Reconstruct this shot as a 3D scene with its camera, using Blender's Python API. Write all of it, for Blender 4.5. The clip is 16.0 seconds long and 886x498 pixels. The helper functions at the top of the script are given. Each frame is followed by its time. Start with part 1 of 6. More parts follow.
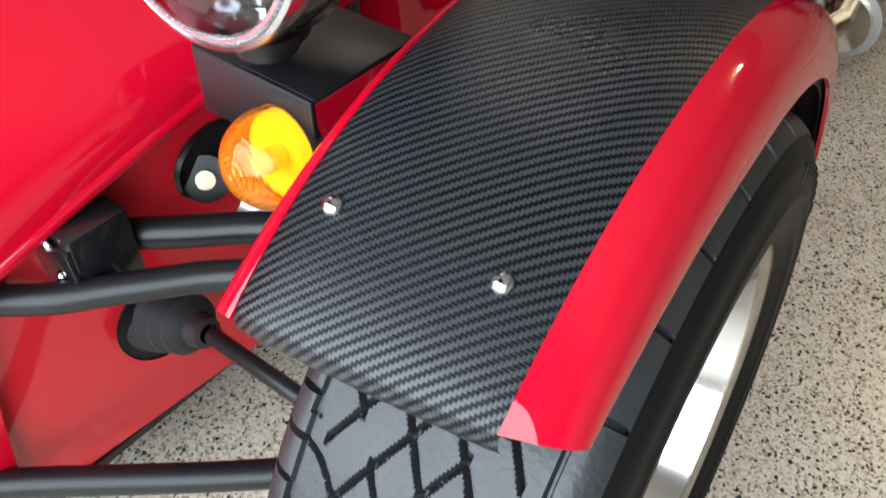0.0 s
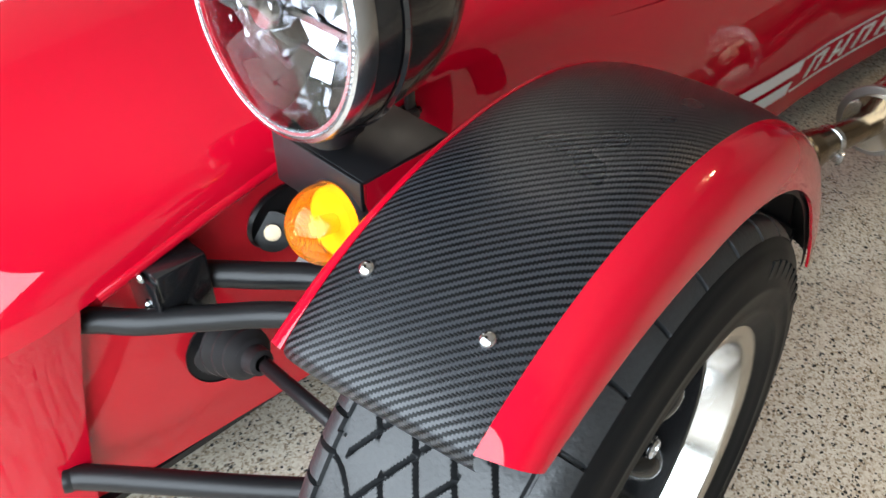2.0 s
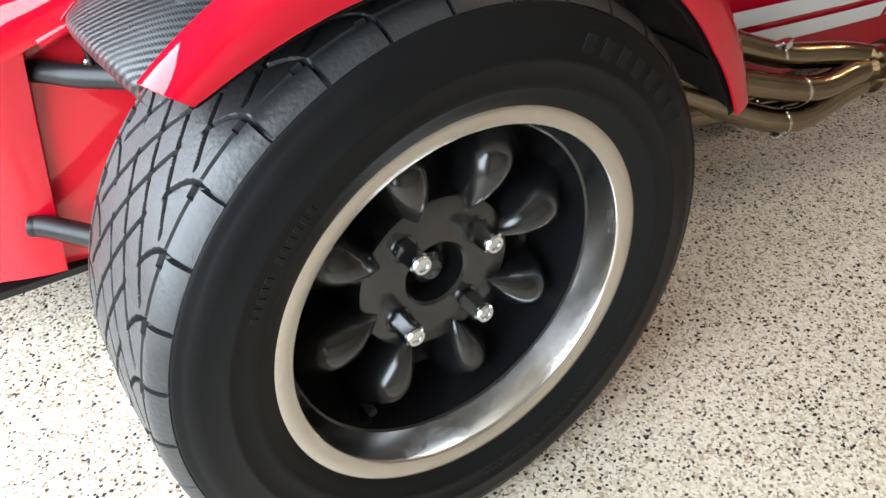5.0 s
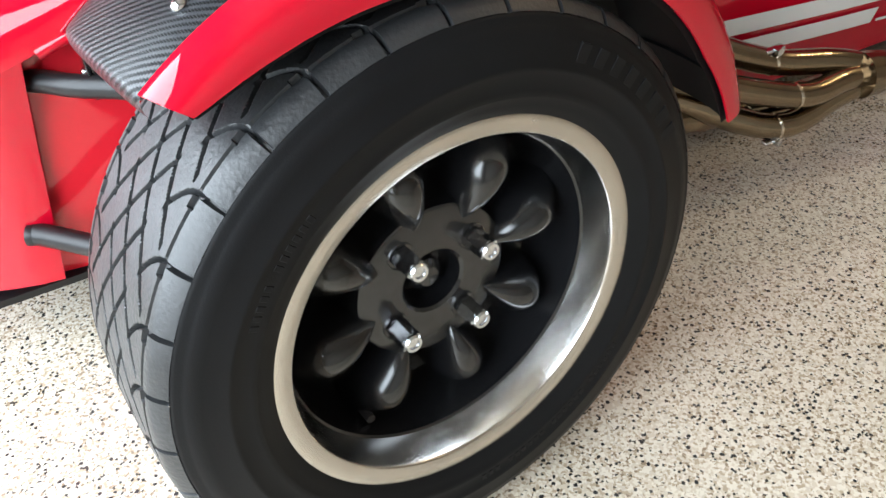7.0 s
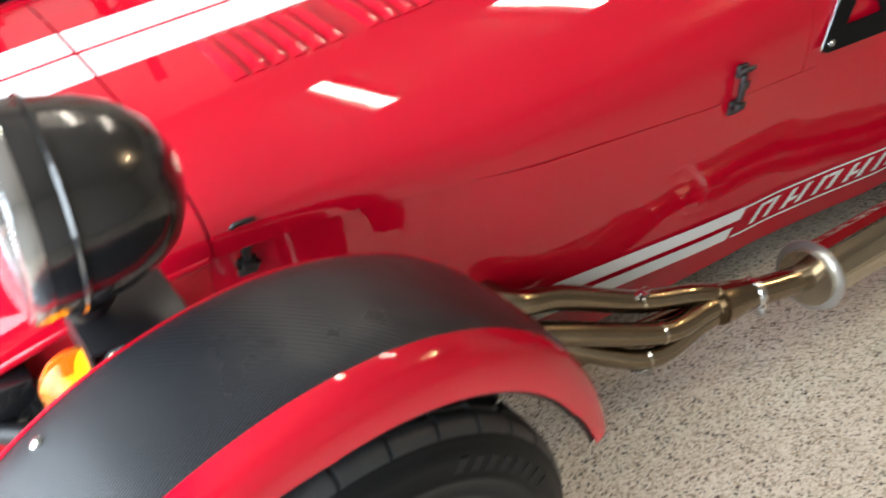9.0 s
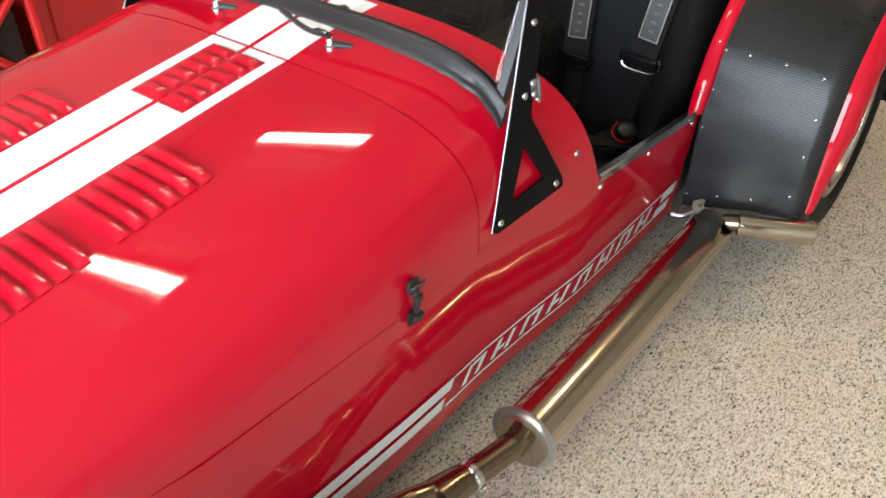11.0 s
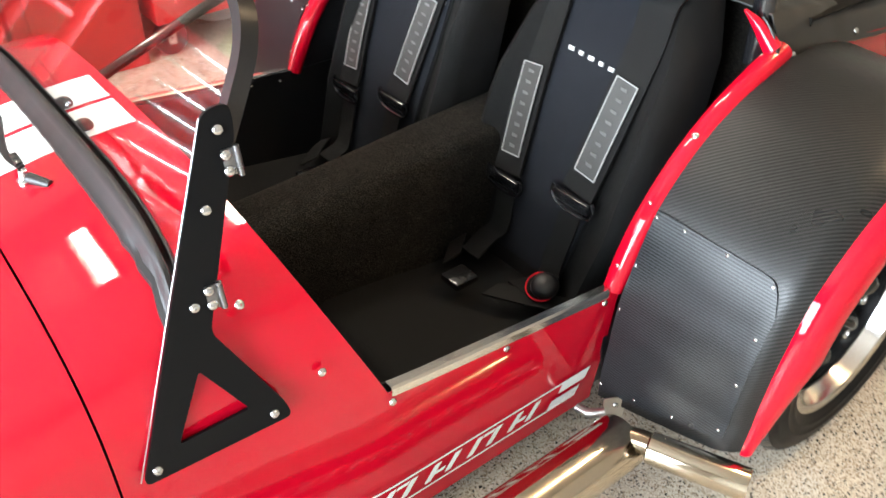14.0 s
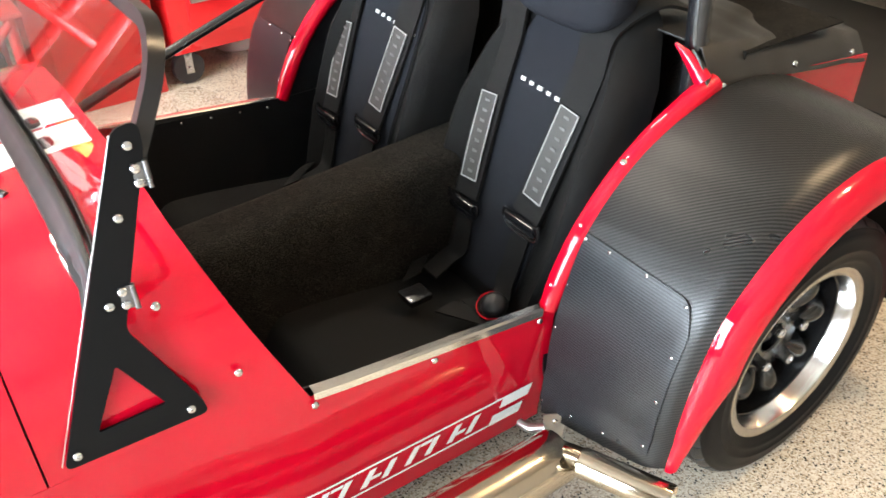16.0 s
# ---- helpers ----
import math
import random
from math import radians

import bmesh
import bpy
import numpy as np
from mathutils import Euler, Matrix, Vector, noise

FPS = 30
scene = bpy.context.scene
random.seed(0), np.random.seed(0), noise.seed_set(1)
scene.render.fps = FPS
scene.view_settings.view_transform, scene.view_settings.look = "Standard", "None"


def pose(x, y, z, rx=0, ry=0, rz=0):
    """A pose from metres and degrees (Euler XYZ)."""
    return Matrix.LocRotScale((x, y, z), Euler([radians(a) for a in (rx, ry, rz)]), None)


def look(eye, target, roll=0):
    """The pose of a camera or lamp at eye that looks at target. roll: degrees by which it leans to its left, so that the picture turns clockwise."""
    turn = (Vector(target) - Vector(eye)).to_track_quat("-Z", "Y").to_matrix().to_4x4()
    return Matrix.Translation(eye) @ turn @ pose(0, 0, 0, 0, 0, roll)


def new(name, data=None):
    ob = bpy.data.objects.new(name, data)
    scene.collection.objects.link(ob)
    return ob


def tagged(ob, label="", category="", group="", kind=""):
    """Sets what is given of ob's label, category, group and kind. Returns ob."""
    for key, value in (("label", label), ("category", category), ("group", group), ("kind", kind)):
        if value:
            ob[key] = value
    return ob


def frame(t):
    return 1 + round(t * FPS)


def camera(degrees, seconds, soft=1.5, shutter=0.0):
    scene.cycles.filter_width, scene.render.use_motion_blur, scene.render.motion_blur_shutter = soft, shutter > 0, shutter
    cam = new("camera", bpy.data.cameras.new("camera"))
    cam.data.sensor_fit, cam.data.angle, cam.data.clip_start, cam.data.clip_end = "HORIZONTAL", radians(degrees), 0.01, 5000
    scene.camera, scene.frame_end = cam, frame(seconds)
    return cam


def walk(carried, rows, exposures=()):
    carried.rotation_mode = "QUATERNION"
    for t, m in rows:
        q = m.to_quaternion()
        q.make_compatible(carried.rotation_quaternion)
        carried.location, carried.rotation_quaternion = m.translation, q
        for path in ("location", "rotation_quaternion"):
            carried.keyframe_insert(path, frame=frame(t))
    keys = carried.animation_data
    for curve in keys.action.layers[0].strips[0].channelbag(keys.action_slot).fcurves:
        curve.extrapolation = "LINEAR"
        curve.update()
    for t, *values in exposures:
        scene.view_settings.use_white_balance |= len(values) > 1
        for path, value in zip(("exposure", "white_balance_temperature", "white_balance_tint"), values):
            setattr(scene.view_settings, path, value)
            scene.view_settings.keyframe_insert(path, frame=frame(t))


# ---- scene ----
cam = camera(55.5, 16.0, 1.5, 0.5)
PATH = [
    (0, (-0.372, -0.808, 0.846), (0.748, 0.106, -0.536), -0.7),
    (0.5, (-0.367, -0.805, 0.863), (0.784, 0.142, -0.471), -0.7),
    (1, (-0.376, -0.815, 0.88), (0.791, 0.151, -0.426), -0.7),
    (1.5, (-0.39, -0.83, 0.895), (0.777, 0.16, -0.392), -0.0),
    (2, (-0.413, -0.881, 0.927), (0.677, 0.194, -0.36), 0.3),
    (2.5, (-0.358, -1.001, 0.975), (0.583, 0.246, -0.275), -1.7),
    (3, (-0.283, -1.141, 0.936), (0.536, 0.194, -0.308), -0.0),
    (3.5, (-0.269, -1.173, 0.856), (0.49, 0.212, -0.371), -2.1),
    (4, (-0.26, -1.174, 0.807), (0.452, 0.224, -0.433), -3.8),
    (4.5, (-0.252, -1.183, 0.787), (0.435, 0.193, -0.492), -3.7),
    (7, (-0.256, -1.19, 0.793), (0.447, 0.187, -0.475), -3.7),
    (7.5, (-0.242, -1.179, 0.834), (0.478, 0.181, -0.443), -2.5),
    (8, (-0.226, -1.155, 0.924), (0.522, 0.187, -0.355), -2.7),
    (8.5, (-0.217, -1.115, 1.012), (0.623, 0.225, -0.212), -1.4),
    (9, (-0.167, -1.093, 1.071), (0.765, 0.218, -0.117), -0.5),
    (9.5, (-0.081, -1.052, 1.182), (1.014, 0.121, -0.013), -1.7),
    (10, (0.014, -1.044, 1.263), (1.223, 0.001, 0.061), -0.7),
    (10.2, (0.024, -1.035, 1.279), (1.264, -0.027, 0.077), -0.2),
    (12.3, (0.509, -0.986, 1.328), (1.787, -0.036, 0.118), 0.3),
    (12.5, (0.551, -1.007, 1.321), (1.803, -0.026, 0.109), -0.0),
    (13, (0.7, -1.023, 1.306), (1.895, 0.004, 0.074), -0.9),
    (13.5, (0.856, -1.03, 1.324), (1.993, 0.057, 0.089), 0.4),
    (14, (0.97, -1.085, 1.325), (1.969, 0.143, 0.104), 0.8),
    (14.5, (1.037, -1.161, 1.339), (1.928, 0.177, 0.149), 1.0),
    (15, (1.052, -1.185, 1.335), (1.92, 0.177, 0.155), 1.2),
    (15.5, (1.059, -1.226, 1.347), (1.949, 0.131, 0.177), -0.1),
    (16, (1.074, -1.258, 1.353), (2.005, 0.076, 0.191), -0.5),
]
walk(cam, [(t, look(eye, target, roll)) for t, eye, target, roll in PATH],
     [(0, -0.9), (2, -0.85), (3, -0.42), (4, -0.3), (7, -0.33), (7.6, -0.48), (8.5, -0.29), (10, -0.17), (12.5, 0.11), (13.5, 0.50), (14, 0.85), (16, 1.02)])

# ---- light ----
world = bpy.data.worlds.new("sky")
scene.world = world
world.use_nodes = True
wn = world.node_tree.nodes
sky = wn.new("ShaderNodeTexSky")
sky.sky_type, sky.sun_disc = "NISHITA", False
sky.sun_elevation, sky.sun_rotation = radians(48), radians(200)
wn["Background"].inputs["Strength"].default_value = 0.13
world.node_tree.links.new(sky.outputs[0], wn["Background"].inputs["Color"])


def area(name, m, sx, sy, watts, color):
    d = bpy.data.lights.new(name, "AREA")
    d.shape, d.size, d.size_y, d.energy, d.color = "RECTANGLE", sx, sy, watts, color
    ob = new(name, d)
    ob.matrix_world = m
    return ob


YM = 0.11            # centre plane of the car
NEAR, FAR = 0.08, 0.14   # datum planes from which the two sides are laid off
CEIL = 2.75
DOOR_X = -1.7        # wall with the open garage door
DOOR_Y0, DOOR_Y1 = -2.35, 1.35   # sides of its opening
area("door_daylight", look((DOOR_X + 0.06, -0.5, 1.22), (0.5, -0.5, 0.3)), 3.6, 1.8, 350, (0.80, 0.91, 1.0))

# ---- materials ----
def nodes_of(name):
    m = bpy.data.materials.new(name)
    m.use_nodes = True
    return m, m.node_tree.nodes, m.node_tree.links, m.node_tree.nodes["Principled BSDF"]


def mat(name, color, rough=0.5, metal=0.0, coat=0.0, vary=0.12, scale=6.0, bump=0.0, grain=300.0, rvary=0.1, spec=0.5, coat_rough=0.04):
    """A plain surface with variation at two scales, in metres."""
    m, n, l, b = nodes_of(name)
    tc = n.new("ShaderNodeTexCoord")
    big, fine = n.new("ShaderNodeTexNoise"), n.new("ShaderNodeTexNoise")
    big.inputs["Scale"].default_value, fine.inputs["Scale"].default_value = scale, grain
    big.inputs["Detail"].default_value = 5
    for t in (big, fine):
        l.new(tc.outputs["Object"], t.inputs["Vector"])
    mix = n.new("ShaderNodeMix")
    mix.data_type, mix.blend_type = "RGBA", "MIX"
    lo = [max(0, c * (1 - vary)) for c in color]
    hi = [min(1, c * (1 + vary)) for c in color]
    mix.inputs[6].default_value, mix.inputs[7].default_value = (*lo, 1), (*hi, 1)
    add = n.new("ShaderNodeMath")
    add.operation = "MULTIPLY_ADD"
    add.inputs[1].default_value = 0.35
    l.new(fine.outputs["Fac"], add.inputs[0])
    half = n.new("ShaderNodeMath")
    half.operation = "MULTIPLY"
    half.inputs[1].default_value = 0.65
    l.new(big.outputs["Fac"], half.inputs[0])
    l.new(half.outputs[0], add.inputs[2])
    l.new(add.outputs[0], mix.inputs[0])
    l.new(mix.outputs[2], b.inputs["Base Color"])
    r = n.new("ShaderNodeMapRange")
    r.inputs[3].default_value, r.inputs[4].default_value = max(0.02, rough - rvary), min(1, rough + rvary)
    l.new(big.outputs["Fac"], r.inputs[0])
    l.new(r.outputs[0], b.inputs["Roughness"])
    b.inputs["Metallic"].default_value = metal
    b.inputs["Coat Weight"].default_value = coat
    b.inputs["Coat Roughness"].default_value = coat_rough
    b.inputs["Specular IOR Level"].default_value = spec
    if bump:
        bp = n.new("ShaderNodeBump")
        bp.inputs["Strength"].default_value, bp.inputs["Distance"].default_value = 1.0, bump
        l.new(fine.outputs["Fac"], bp.inputs["Height"])
        l.new(bp.outputs[0], b.inputs["Normal"])
    return m


def math_node(n, l, op, a, b=None, c=None):
    k = n.new("ShaderNodeMath")
    k.operation = op
    for i, v in enumerate((a, b, c)):
        if v is None:
            continue
        if isinstance(v, (int, float)):
            k.inputs[i].default_value = v
        else:
            l.new(v, k.inputs[i])
    return k.outputs[0]


def carbon_material(name, cell, dark, light, rough, sheen=0.38, relief=0.8):
    """Textured carbon-look film: a 2 x 2 twill laid on the UV map, which is in metres."""
    m, n, l, b = nodes_of(name)
    uv = n.new("ShaderNodeUVMap")
    sep = n.new("ShaderNodeSeparateXYZ")
    l.new(uv.outputs[0], sep.inputs[0])
    us = math_node(n, l, "DIVIDE", sep.outputs[0], cell)
    vs = math_node(n, l, "DIVIDE", sep.outputs[1], cell)
    i, j = math_node(n, l, "FLOOR", us), math_node(n, l, "FLOOR", vs)
    k = math_node(n, l, "FLOORED_MODULO", math_node(n, l, "SUBTRACT", i, j), 4.0)
    over = math_node(n, l, "LESS_THAN", k, 1.5)
    fu = math_node(n, l, "FRACT", us)
    fv = math_node(n, l, "FRACT", vs)
    # rounded tow across its width
    hu = math_node(n, l, "MULTIPLY", math_node(n, l, "SUBTRACT", fu, 0.5), math_node(n, l, "SUBTRACT", fu, 0.5))
    hv = math_node(n, l, "MULTIPLY", math_node(n, l, "SUBTRACT", fv, 0.5), math_node(n, l, "SUBTRACT", fv, 0.5))
    tow = n.new("ShaderNodeMix")
    tow.data_type = "FLOAT"
    l.new(over, tow.inputs[0])
    l.new(hu, tow.inputs[2])
    l.new(hv, tow.inputs[3])
    height = math_node(n, l, "MULTIPLY_ADD", tow.outputs[0], -2.2, math_node(n, l, "MULTIPLY", over, 0.75))
    bp = n.new("ShaderNodeBump")
    bp.inputs["Strength"].default_value, bp.inputs["Distance"].default_value = relief, cell * 0.22
    l.new(height, bp.inputs["Height"])
    l.new(bp.outputs[0], b.inputs["Normal"])
    mix = n.new("ShaderNodeMix")
    mix.data_type = "RGBA"
    mix.inputs[6].default_value, mix.inputs[7].default_value = (*dark, 1), (*light, 1)
    tc = n.new("ShaderNodeTexCoord")
    ns = n.new("ShaderNodeTexNoise")
    ns.inputs["Scale"].default_value = 9
    l.new(tc.outputs["Object"], ns.inputs["Vector"])
    l.new(math_node(n, l, "MULTIPLY", over, math_node(n, l, "MULTIPLY_ADD", ns.outputs["Fac"], 0.5, 0.7)), mix.inputs[0])
    l.new(mix.outputs[2], b.inputs["Base Color"])
    l.new(math_node(n, l, "MULTIPLY_ADD", ns.outputs["Fac"], 0.12, rough - 0.06), b.inputs["Roughness"])
    # the sunken tows hold less gloss
    l.new(math_node(n, l, "MULTIPLY_ADD", over, sheen, 0.46 - sheen), b.inputs["Specular IOR Level"])
    return m


def floor_material():
    """Epoxy floor strewn with cream, tan, brown and black flakes."""
    m, n, l, b = nodes_of("flake_epoxy")
    tc = n.new("ShaderNodeTexCoord")
    warp = n.new("ShaderNodeTexNoise")
    warp.inputs["Scale"].default_value = 320
    l.new(tc.outputs["Object"], warp.inputs["Vector"])
    off = n.new("ShaderNodeVectorMath")
    off.operation = "MULTIPLY_ADD"
    off.inputs[1].default_value = (0.0036, 0.0036, 0.0)
    l.new(warp.outputs["Color"], off.inputs[0])
    l.new(tc.outputs["Object"], off.inputs[2])
    v = n.new("ShaderNodeTexVoronoi")
    v.inputs["Scale"].default_value = 330
    l.new(off.outputs[0], v.inputs["Vector"])
    s = n.new("ShaderNodeSeparateColor")
    l.new(v.outputs["Color"], s.inputs[0])
    ramp = n.new("ShaderNodeValToRGB")
    ramp.color_ramp.interpolation = "CONSTANT"
    e = ramp.color_ramp.elements
    e[0].position, e[0].color = 0.0, (0.60, 0.53, 0.43, 1)
    e[1].position, e[1].color = 0.28, (0.72, 0.67, 0.58, 1)
    for p, c in ((0.50, (0.42, 0.34, 0.25)), (0.66, (0.70, 0.65, 0.56)), (0.80, (0.27, 0.205, 0.145)), (0.87, (0.58, 0.52, 0.44)), (0.945, (0.03, 0.03, 0.03))):
        q = e.new(p)
        q.color = (*c, 1)
    l.new(s.outputs[0], ramp.inputs[0])
    v2 = n.new("ShaderNodeTexVoronoi")
    v2.inputs["Scale"].default_value = 150
    l.new(off.outputs[0], v2.inputs["Vector"])
    s2 = n.new("ShaderNodeSeparateColor")
    l.new(v2.outputs["Color"], s2.inputs[0])
    pick = math_node(n, l, "GREATER_THAN", s2.outputs[1], 0.77)
    near = math_node(n, l, "LESS_THAN", v2.outputs["Distance"], math_node(n, l, "MULTIPLY_ADD", s2.outputs[2], 0.30, 0.10))
    mix = n.new("ShaderNodeMix")
    mix.data_type = "RGBA"
    mix.inputs[7].default_value = (0.025, 0.025, 0.027, 1)
    l.new(math_node(n, l, "MULTIPLY", pick, near), mix.inputs[0])
    l.new(ramp.outputs[0], mix.inputs[6])
    dirt = n.new("ShaderNodeTexNoise")
    dirt.inputs["Scale"].default_value = 2.2
    dirt.inputs["Detail"].default_value = 6
    l.new(tc.outputs["Object"], dirt.inputs["Vector"])
    dm = n.new("ShaderNodeMix")
    dm.data_type, dm.blend_type = "RGBA", "MULTIPLY"
    dm.inputs[7].default_value = (0.86, 0.82, 0.76, 1)
    l.new(dirt.outputs["Fac"], dm.inputs[0])
    l.new(mix.outputs[2], dm.inputs[6])
    l.new(dm.outputs[2], b.inputs["Base Color"])
    l.new(math_node(n, l, "MULTIPLY_ADD", dirt.outputs["Fac"], 0.15, 0.20), b.inputs["Roughness"])
    bp = n.new("ShaderNodeBump")
    bp.inputs["Strength"].default_value, bp.inputs["Distance"].default_value = 0.35, 0.0006
    l.new(s.outputs[1], bp.inputs["Height"])
    l.new(bp.outputs[0], b.inputs["Normal"])
    return m


def carpet_material():
    """Short black pile: single pale fibres over dark ones, trodden in soft patches."""
    m, n, l, b = nodes_of("black_carpet")
    tc = n.new("ShaderNodeTexCoord")
    fine, soft = n.new("ShaderNodeTexNoise"), n.new("ShaderNodeTexNoise")
    for t, sc, det in ((fine, 430, 3), (soft, 26, 4)):
        t.inputs["Scale"].default_value, t.inputs["Detail"].default_value = sc, det
        l.new(tc.outputs["Object"], t.inputs["Vector"])
    r = n.new("ShaderNodeMapRange")
    r.inputs[1].default_value, r.inputs[2].default_value = 0.42, 0.72
    l.new(fine.outputs["Fac"], r.inputs[0])
    mix = n.new("ShaderNodeMix")
    mix.data_type = "RGBA"
    mix.inputs[6].default_value, mix.inputs[7].default_value = (0.004, 0.0036, 0.0032, 1), (0.046, 0.041, 0.035, 1)
    l.new(math_node(n, l, "MULTIPLY", r.outputs[0], math_node(n, l, "MULTIPLY_ADD", soft.outputs["Fac"], 1.1, 0.2)), mix.inputs[0])
    l.new(mix.outputs[2], b.inputs["Base Color"])
    b.inputs["Roughness"].default_value = 0.95
    b.inputs["Specular IOR Level"].default_value = 0.08
    bp = n.new("ShaderNodeBump")
    bp.inputs["Strength"].default_value, bp.inputs["Distance"].default_value = 1.0, 0.002
    l.new(fine.outputs["Fac"], bp.inputs["Height"])
    l.new(bp.outputs[0], b.inputs["Normal"])
    return m


def glass_material(name, color=(1, 1, 1), rough=0.0, ior=1.45, clear=1.0):
    m, n, l, b = nodes_of(name)
    b.inputs["Base Color"].default_value = (*color, 1)
    b.inputs["Transmission Weight"].default_value = clear
    b.inputs["Roughness"].default_value = rough
    b.inputs["IOR"].default_value = ior
    return m


def glow_material(name, color, strength):
    m, n, l, b = nodes_of(name)
    b.inputs["Base Color"].default_value = (0.8, 0.8, 0.8, 1)
    b.inputs["Emission Color"].default_value = (*color, 1)
    b.inputs["Emission Strength"].default_value = strength
    return m


RED = mat("red_paint", (0.46, 0.002, 0.016), 0.5, coat=1.0, vary=0.05, scale=3, spec=0.0, coat_rough=0.03)
RED_DARK = mat("red_chassis_paint", (0.60, 0.012, 0.024), 0.45, coat=0.8, vary=0.08, coat_rough=0.06, spec=0.1)
WHITE = mat("white_stripe_film", (0.80, 0.80, 0.79), 0.3, coat=0.6, vary=0.03)
CARBON = carbon_material("carbon_look_film", 0.0017, (0.0025, 0.0027, 0.0032), (0.028, 0.030, 0.035), 0.29, 0.30, 0.6)
CARBON_REAR = carbon_material("carbon_look_film_rear", 0.0021, (0.002, 0.002, 0.0022), (0.018, 0.0175, 0.017), 0.30, 0.12, 0.35)
CARBON_PANEL = carbon_material("carbon_look_panel", 0.0019, (0.002, 0.0022, 0.0028), (0.022, 0.024, 0.028), 0.30, 0.16, 0.35)
BLACK = mat("black_powder_coat", (0.008, 0.008, 0.009), 0.36, vary=0.3, bump=0.00006, grain=900, spec=0.35)
BLACK_MATT = mat("black_textured_paint", (0.0035, 0.0035, 0.004), 0.45, vary=0.3, bump=0.0001, grain=700, spec=0.12)
BLACK_GLOSS = mat("black_gloss_paint", (0.008, 0.008, 0.009), 0.2, coat=0.7, vary=0.2)
BLACK_SATIN = mat("black_satin_wheel_paint", (0.007, 0.007, 0.0078), 0.22, rvary=0.04, coat=0.35, vary=0.3, bump=0.00005, grain=500)
RUBBER = mat("tyre_rubber", (0.0055, 0.0055, 0.006), 0.5, vary=0.4, scale=14, bump=0.0001, grain=700, spec=0.13)
TREAD = mat("tyre_tread_rubber", (0.020, 0.021, 0.0225), 0.44, vary=0.8, scale=22, bump=0.0005, grain=260, spec=0.5, rvary=0.2)
SEAL = mat("black_rubber_seal", (0.018, 0.016, 0.017), 0.42, vary=0.3)
ALU = mat("polished_aluminium", (0.80, 0.79, 0.77), 0.17, metal=1.0, vary=0.06, scale=30, grain=600, rvary=0.07)
RIM_ALU = mat("satin_rim_aluminium", (0.72, 0.71, 0.70), 0.17, metal=1.0, vary=0.04, scale=8, grain=600, rvary=0.02)
HINGE = mat("zinc_plated_hinge", (0.24, 0.24, 0.25), 0.28, metal=1.0, vary=0.1, scale=60)
LIP_ALU = mat("machined_rim_lip", (0.50, 0.465, 0.42), 0.25, metal=1.0, vary=0.06, scale=30, grain=900, rvary=0.06)
RIM_GREY = mat("grey_lamp_rim", (0.52, 0.53, 0.55), 0.22, metal=1.0, vary=0.1, scale=40)
MIRROR = mat("lamp_mirror", (0.36, 0.36, 0.375), 0.06, metal=1.0, vary=0.1, scale=40)
ALU_DULL = mat("brushed_aluminium", (0.50, 0.50, 0.49), 0.33, metal=1.0, vary=0.1, scale=25, grain=500)
CHROME = mat("bright_zinc_steel", (0.60, 0.61, 0.63), 0.17, metal=1.0, vary=0.08, scale=60)
STEEL = mat("heat_tinted_stainless_steel", (0.23, 0.18, 0.125), 0.17, metal=1.0, vary=0.3, scale=18, grain=200)
STEEL_BRIGHT = mat("polished_stainless_steel", (0.52, 0.46, 0.37), 0.11, metal=1.0, vary=0.12, scale=12, grain=150)
CARPET = carpet_material()
CLOTH = mat("black_seat_cloth", (0.0078, 0.0075, 0.0074), 0.85, vary=0.5, scale=30, bump=0.0006, grain=1400, spec=0.12)
CLOTH_BLUE = mat("dark_blue_seat_cloth", (0.0100, 0.0108, 0.0138), 0.85, vary=0.4, scale=30, bump=0.0005, grain=1500, spec=0.12)
WEB = mat("black_harness_webbing", (0.0060, 0.0058, 0.0056), 0.7, vary=0.4, bump=0.0006, grain=900, spec=0.15)
PADGREY = mat("dark_grey_label", (0.026, 0.025, 0.023), 0.6, vary=0.2)
GREYTHREAD = mat("grey_thread", (0.26, 0.26, 0.25), 0.6, vary=0.2)
SILVERPRINT = mat("silver_thread", (0.52, 0.52, 0.50), 0.55, vary=0.15)
VINYL = mat("black_vinyl_cover", (0.013, 0.0118, 0.0105), 0.5, vary=0.25, scale=9, bump=0.0004, grain=420)
AMBER = glass_material("amber_lens", (1.0, 0.42, 0.02), 0.03, 1.4, 0.92)
AMBER_IN = mat("orange_reflector", (0.95, 0.80, 0.40), 0.2, vary=0.1)
GLASS = glass_material("clear_glass", (0.93, 0.95, 0.94), 0.0, 1.36)
LAMP_GLASS = glass_material("lamp_glass", (1, 1, 1), 0.0, 1.3)
DRYWALL = mat("painted_plasterboard", (0.40, 0.375, 0.33), 0.8, vary=0.06, bump=0.0004, grain=180)
FLOOR = floor_material()


# ---- mesh tools ----
def link(name, data, parent=None, label="", m=None):
    ob = new(name, data)
    if parent is not None:
        ob.parent = parent
        ob.matrix_parent_inverse = Matrix.Translation(-parent.location) if parent.type == "EMPTY" else Matrix()
    if m is not None:
        ob.matrix_basis = m
    if label:
        ob["label"] = label
    return ob


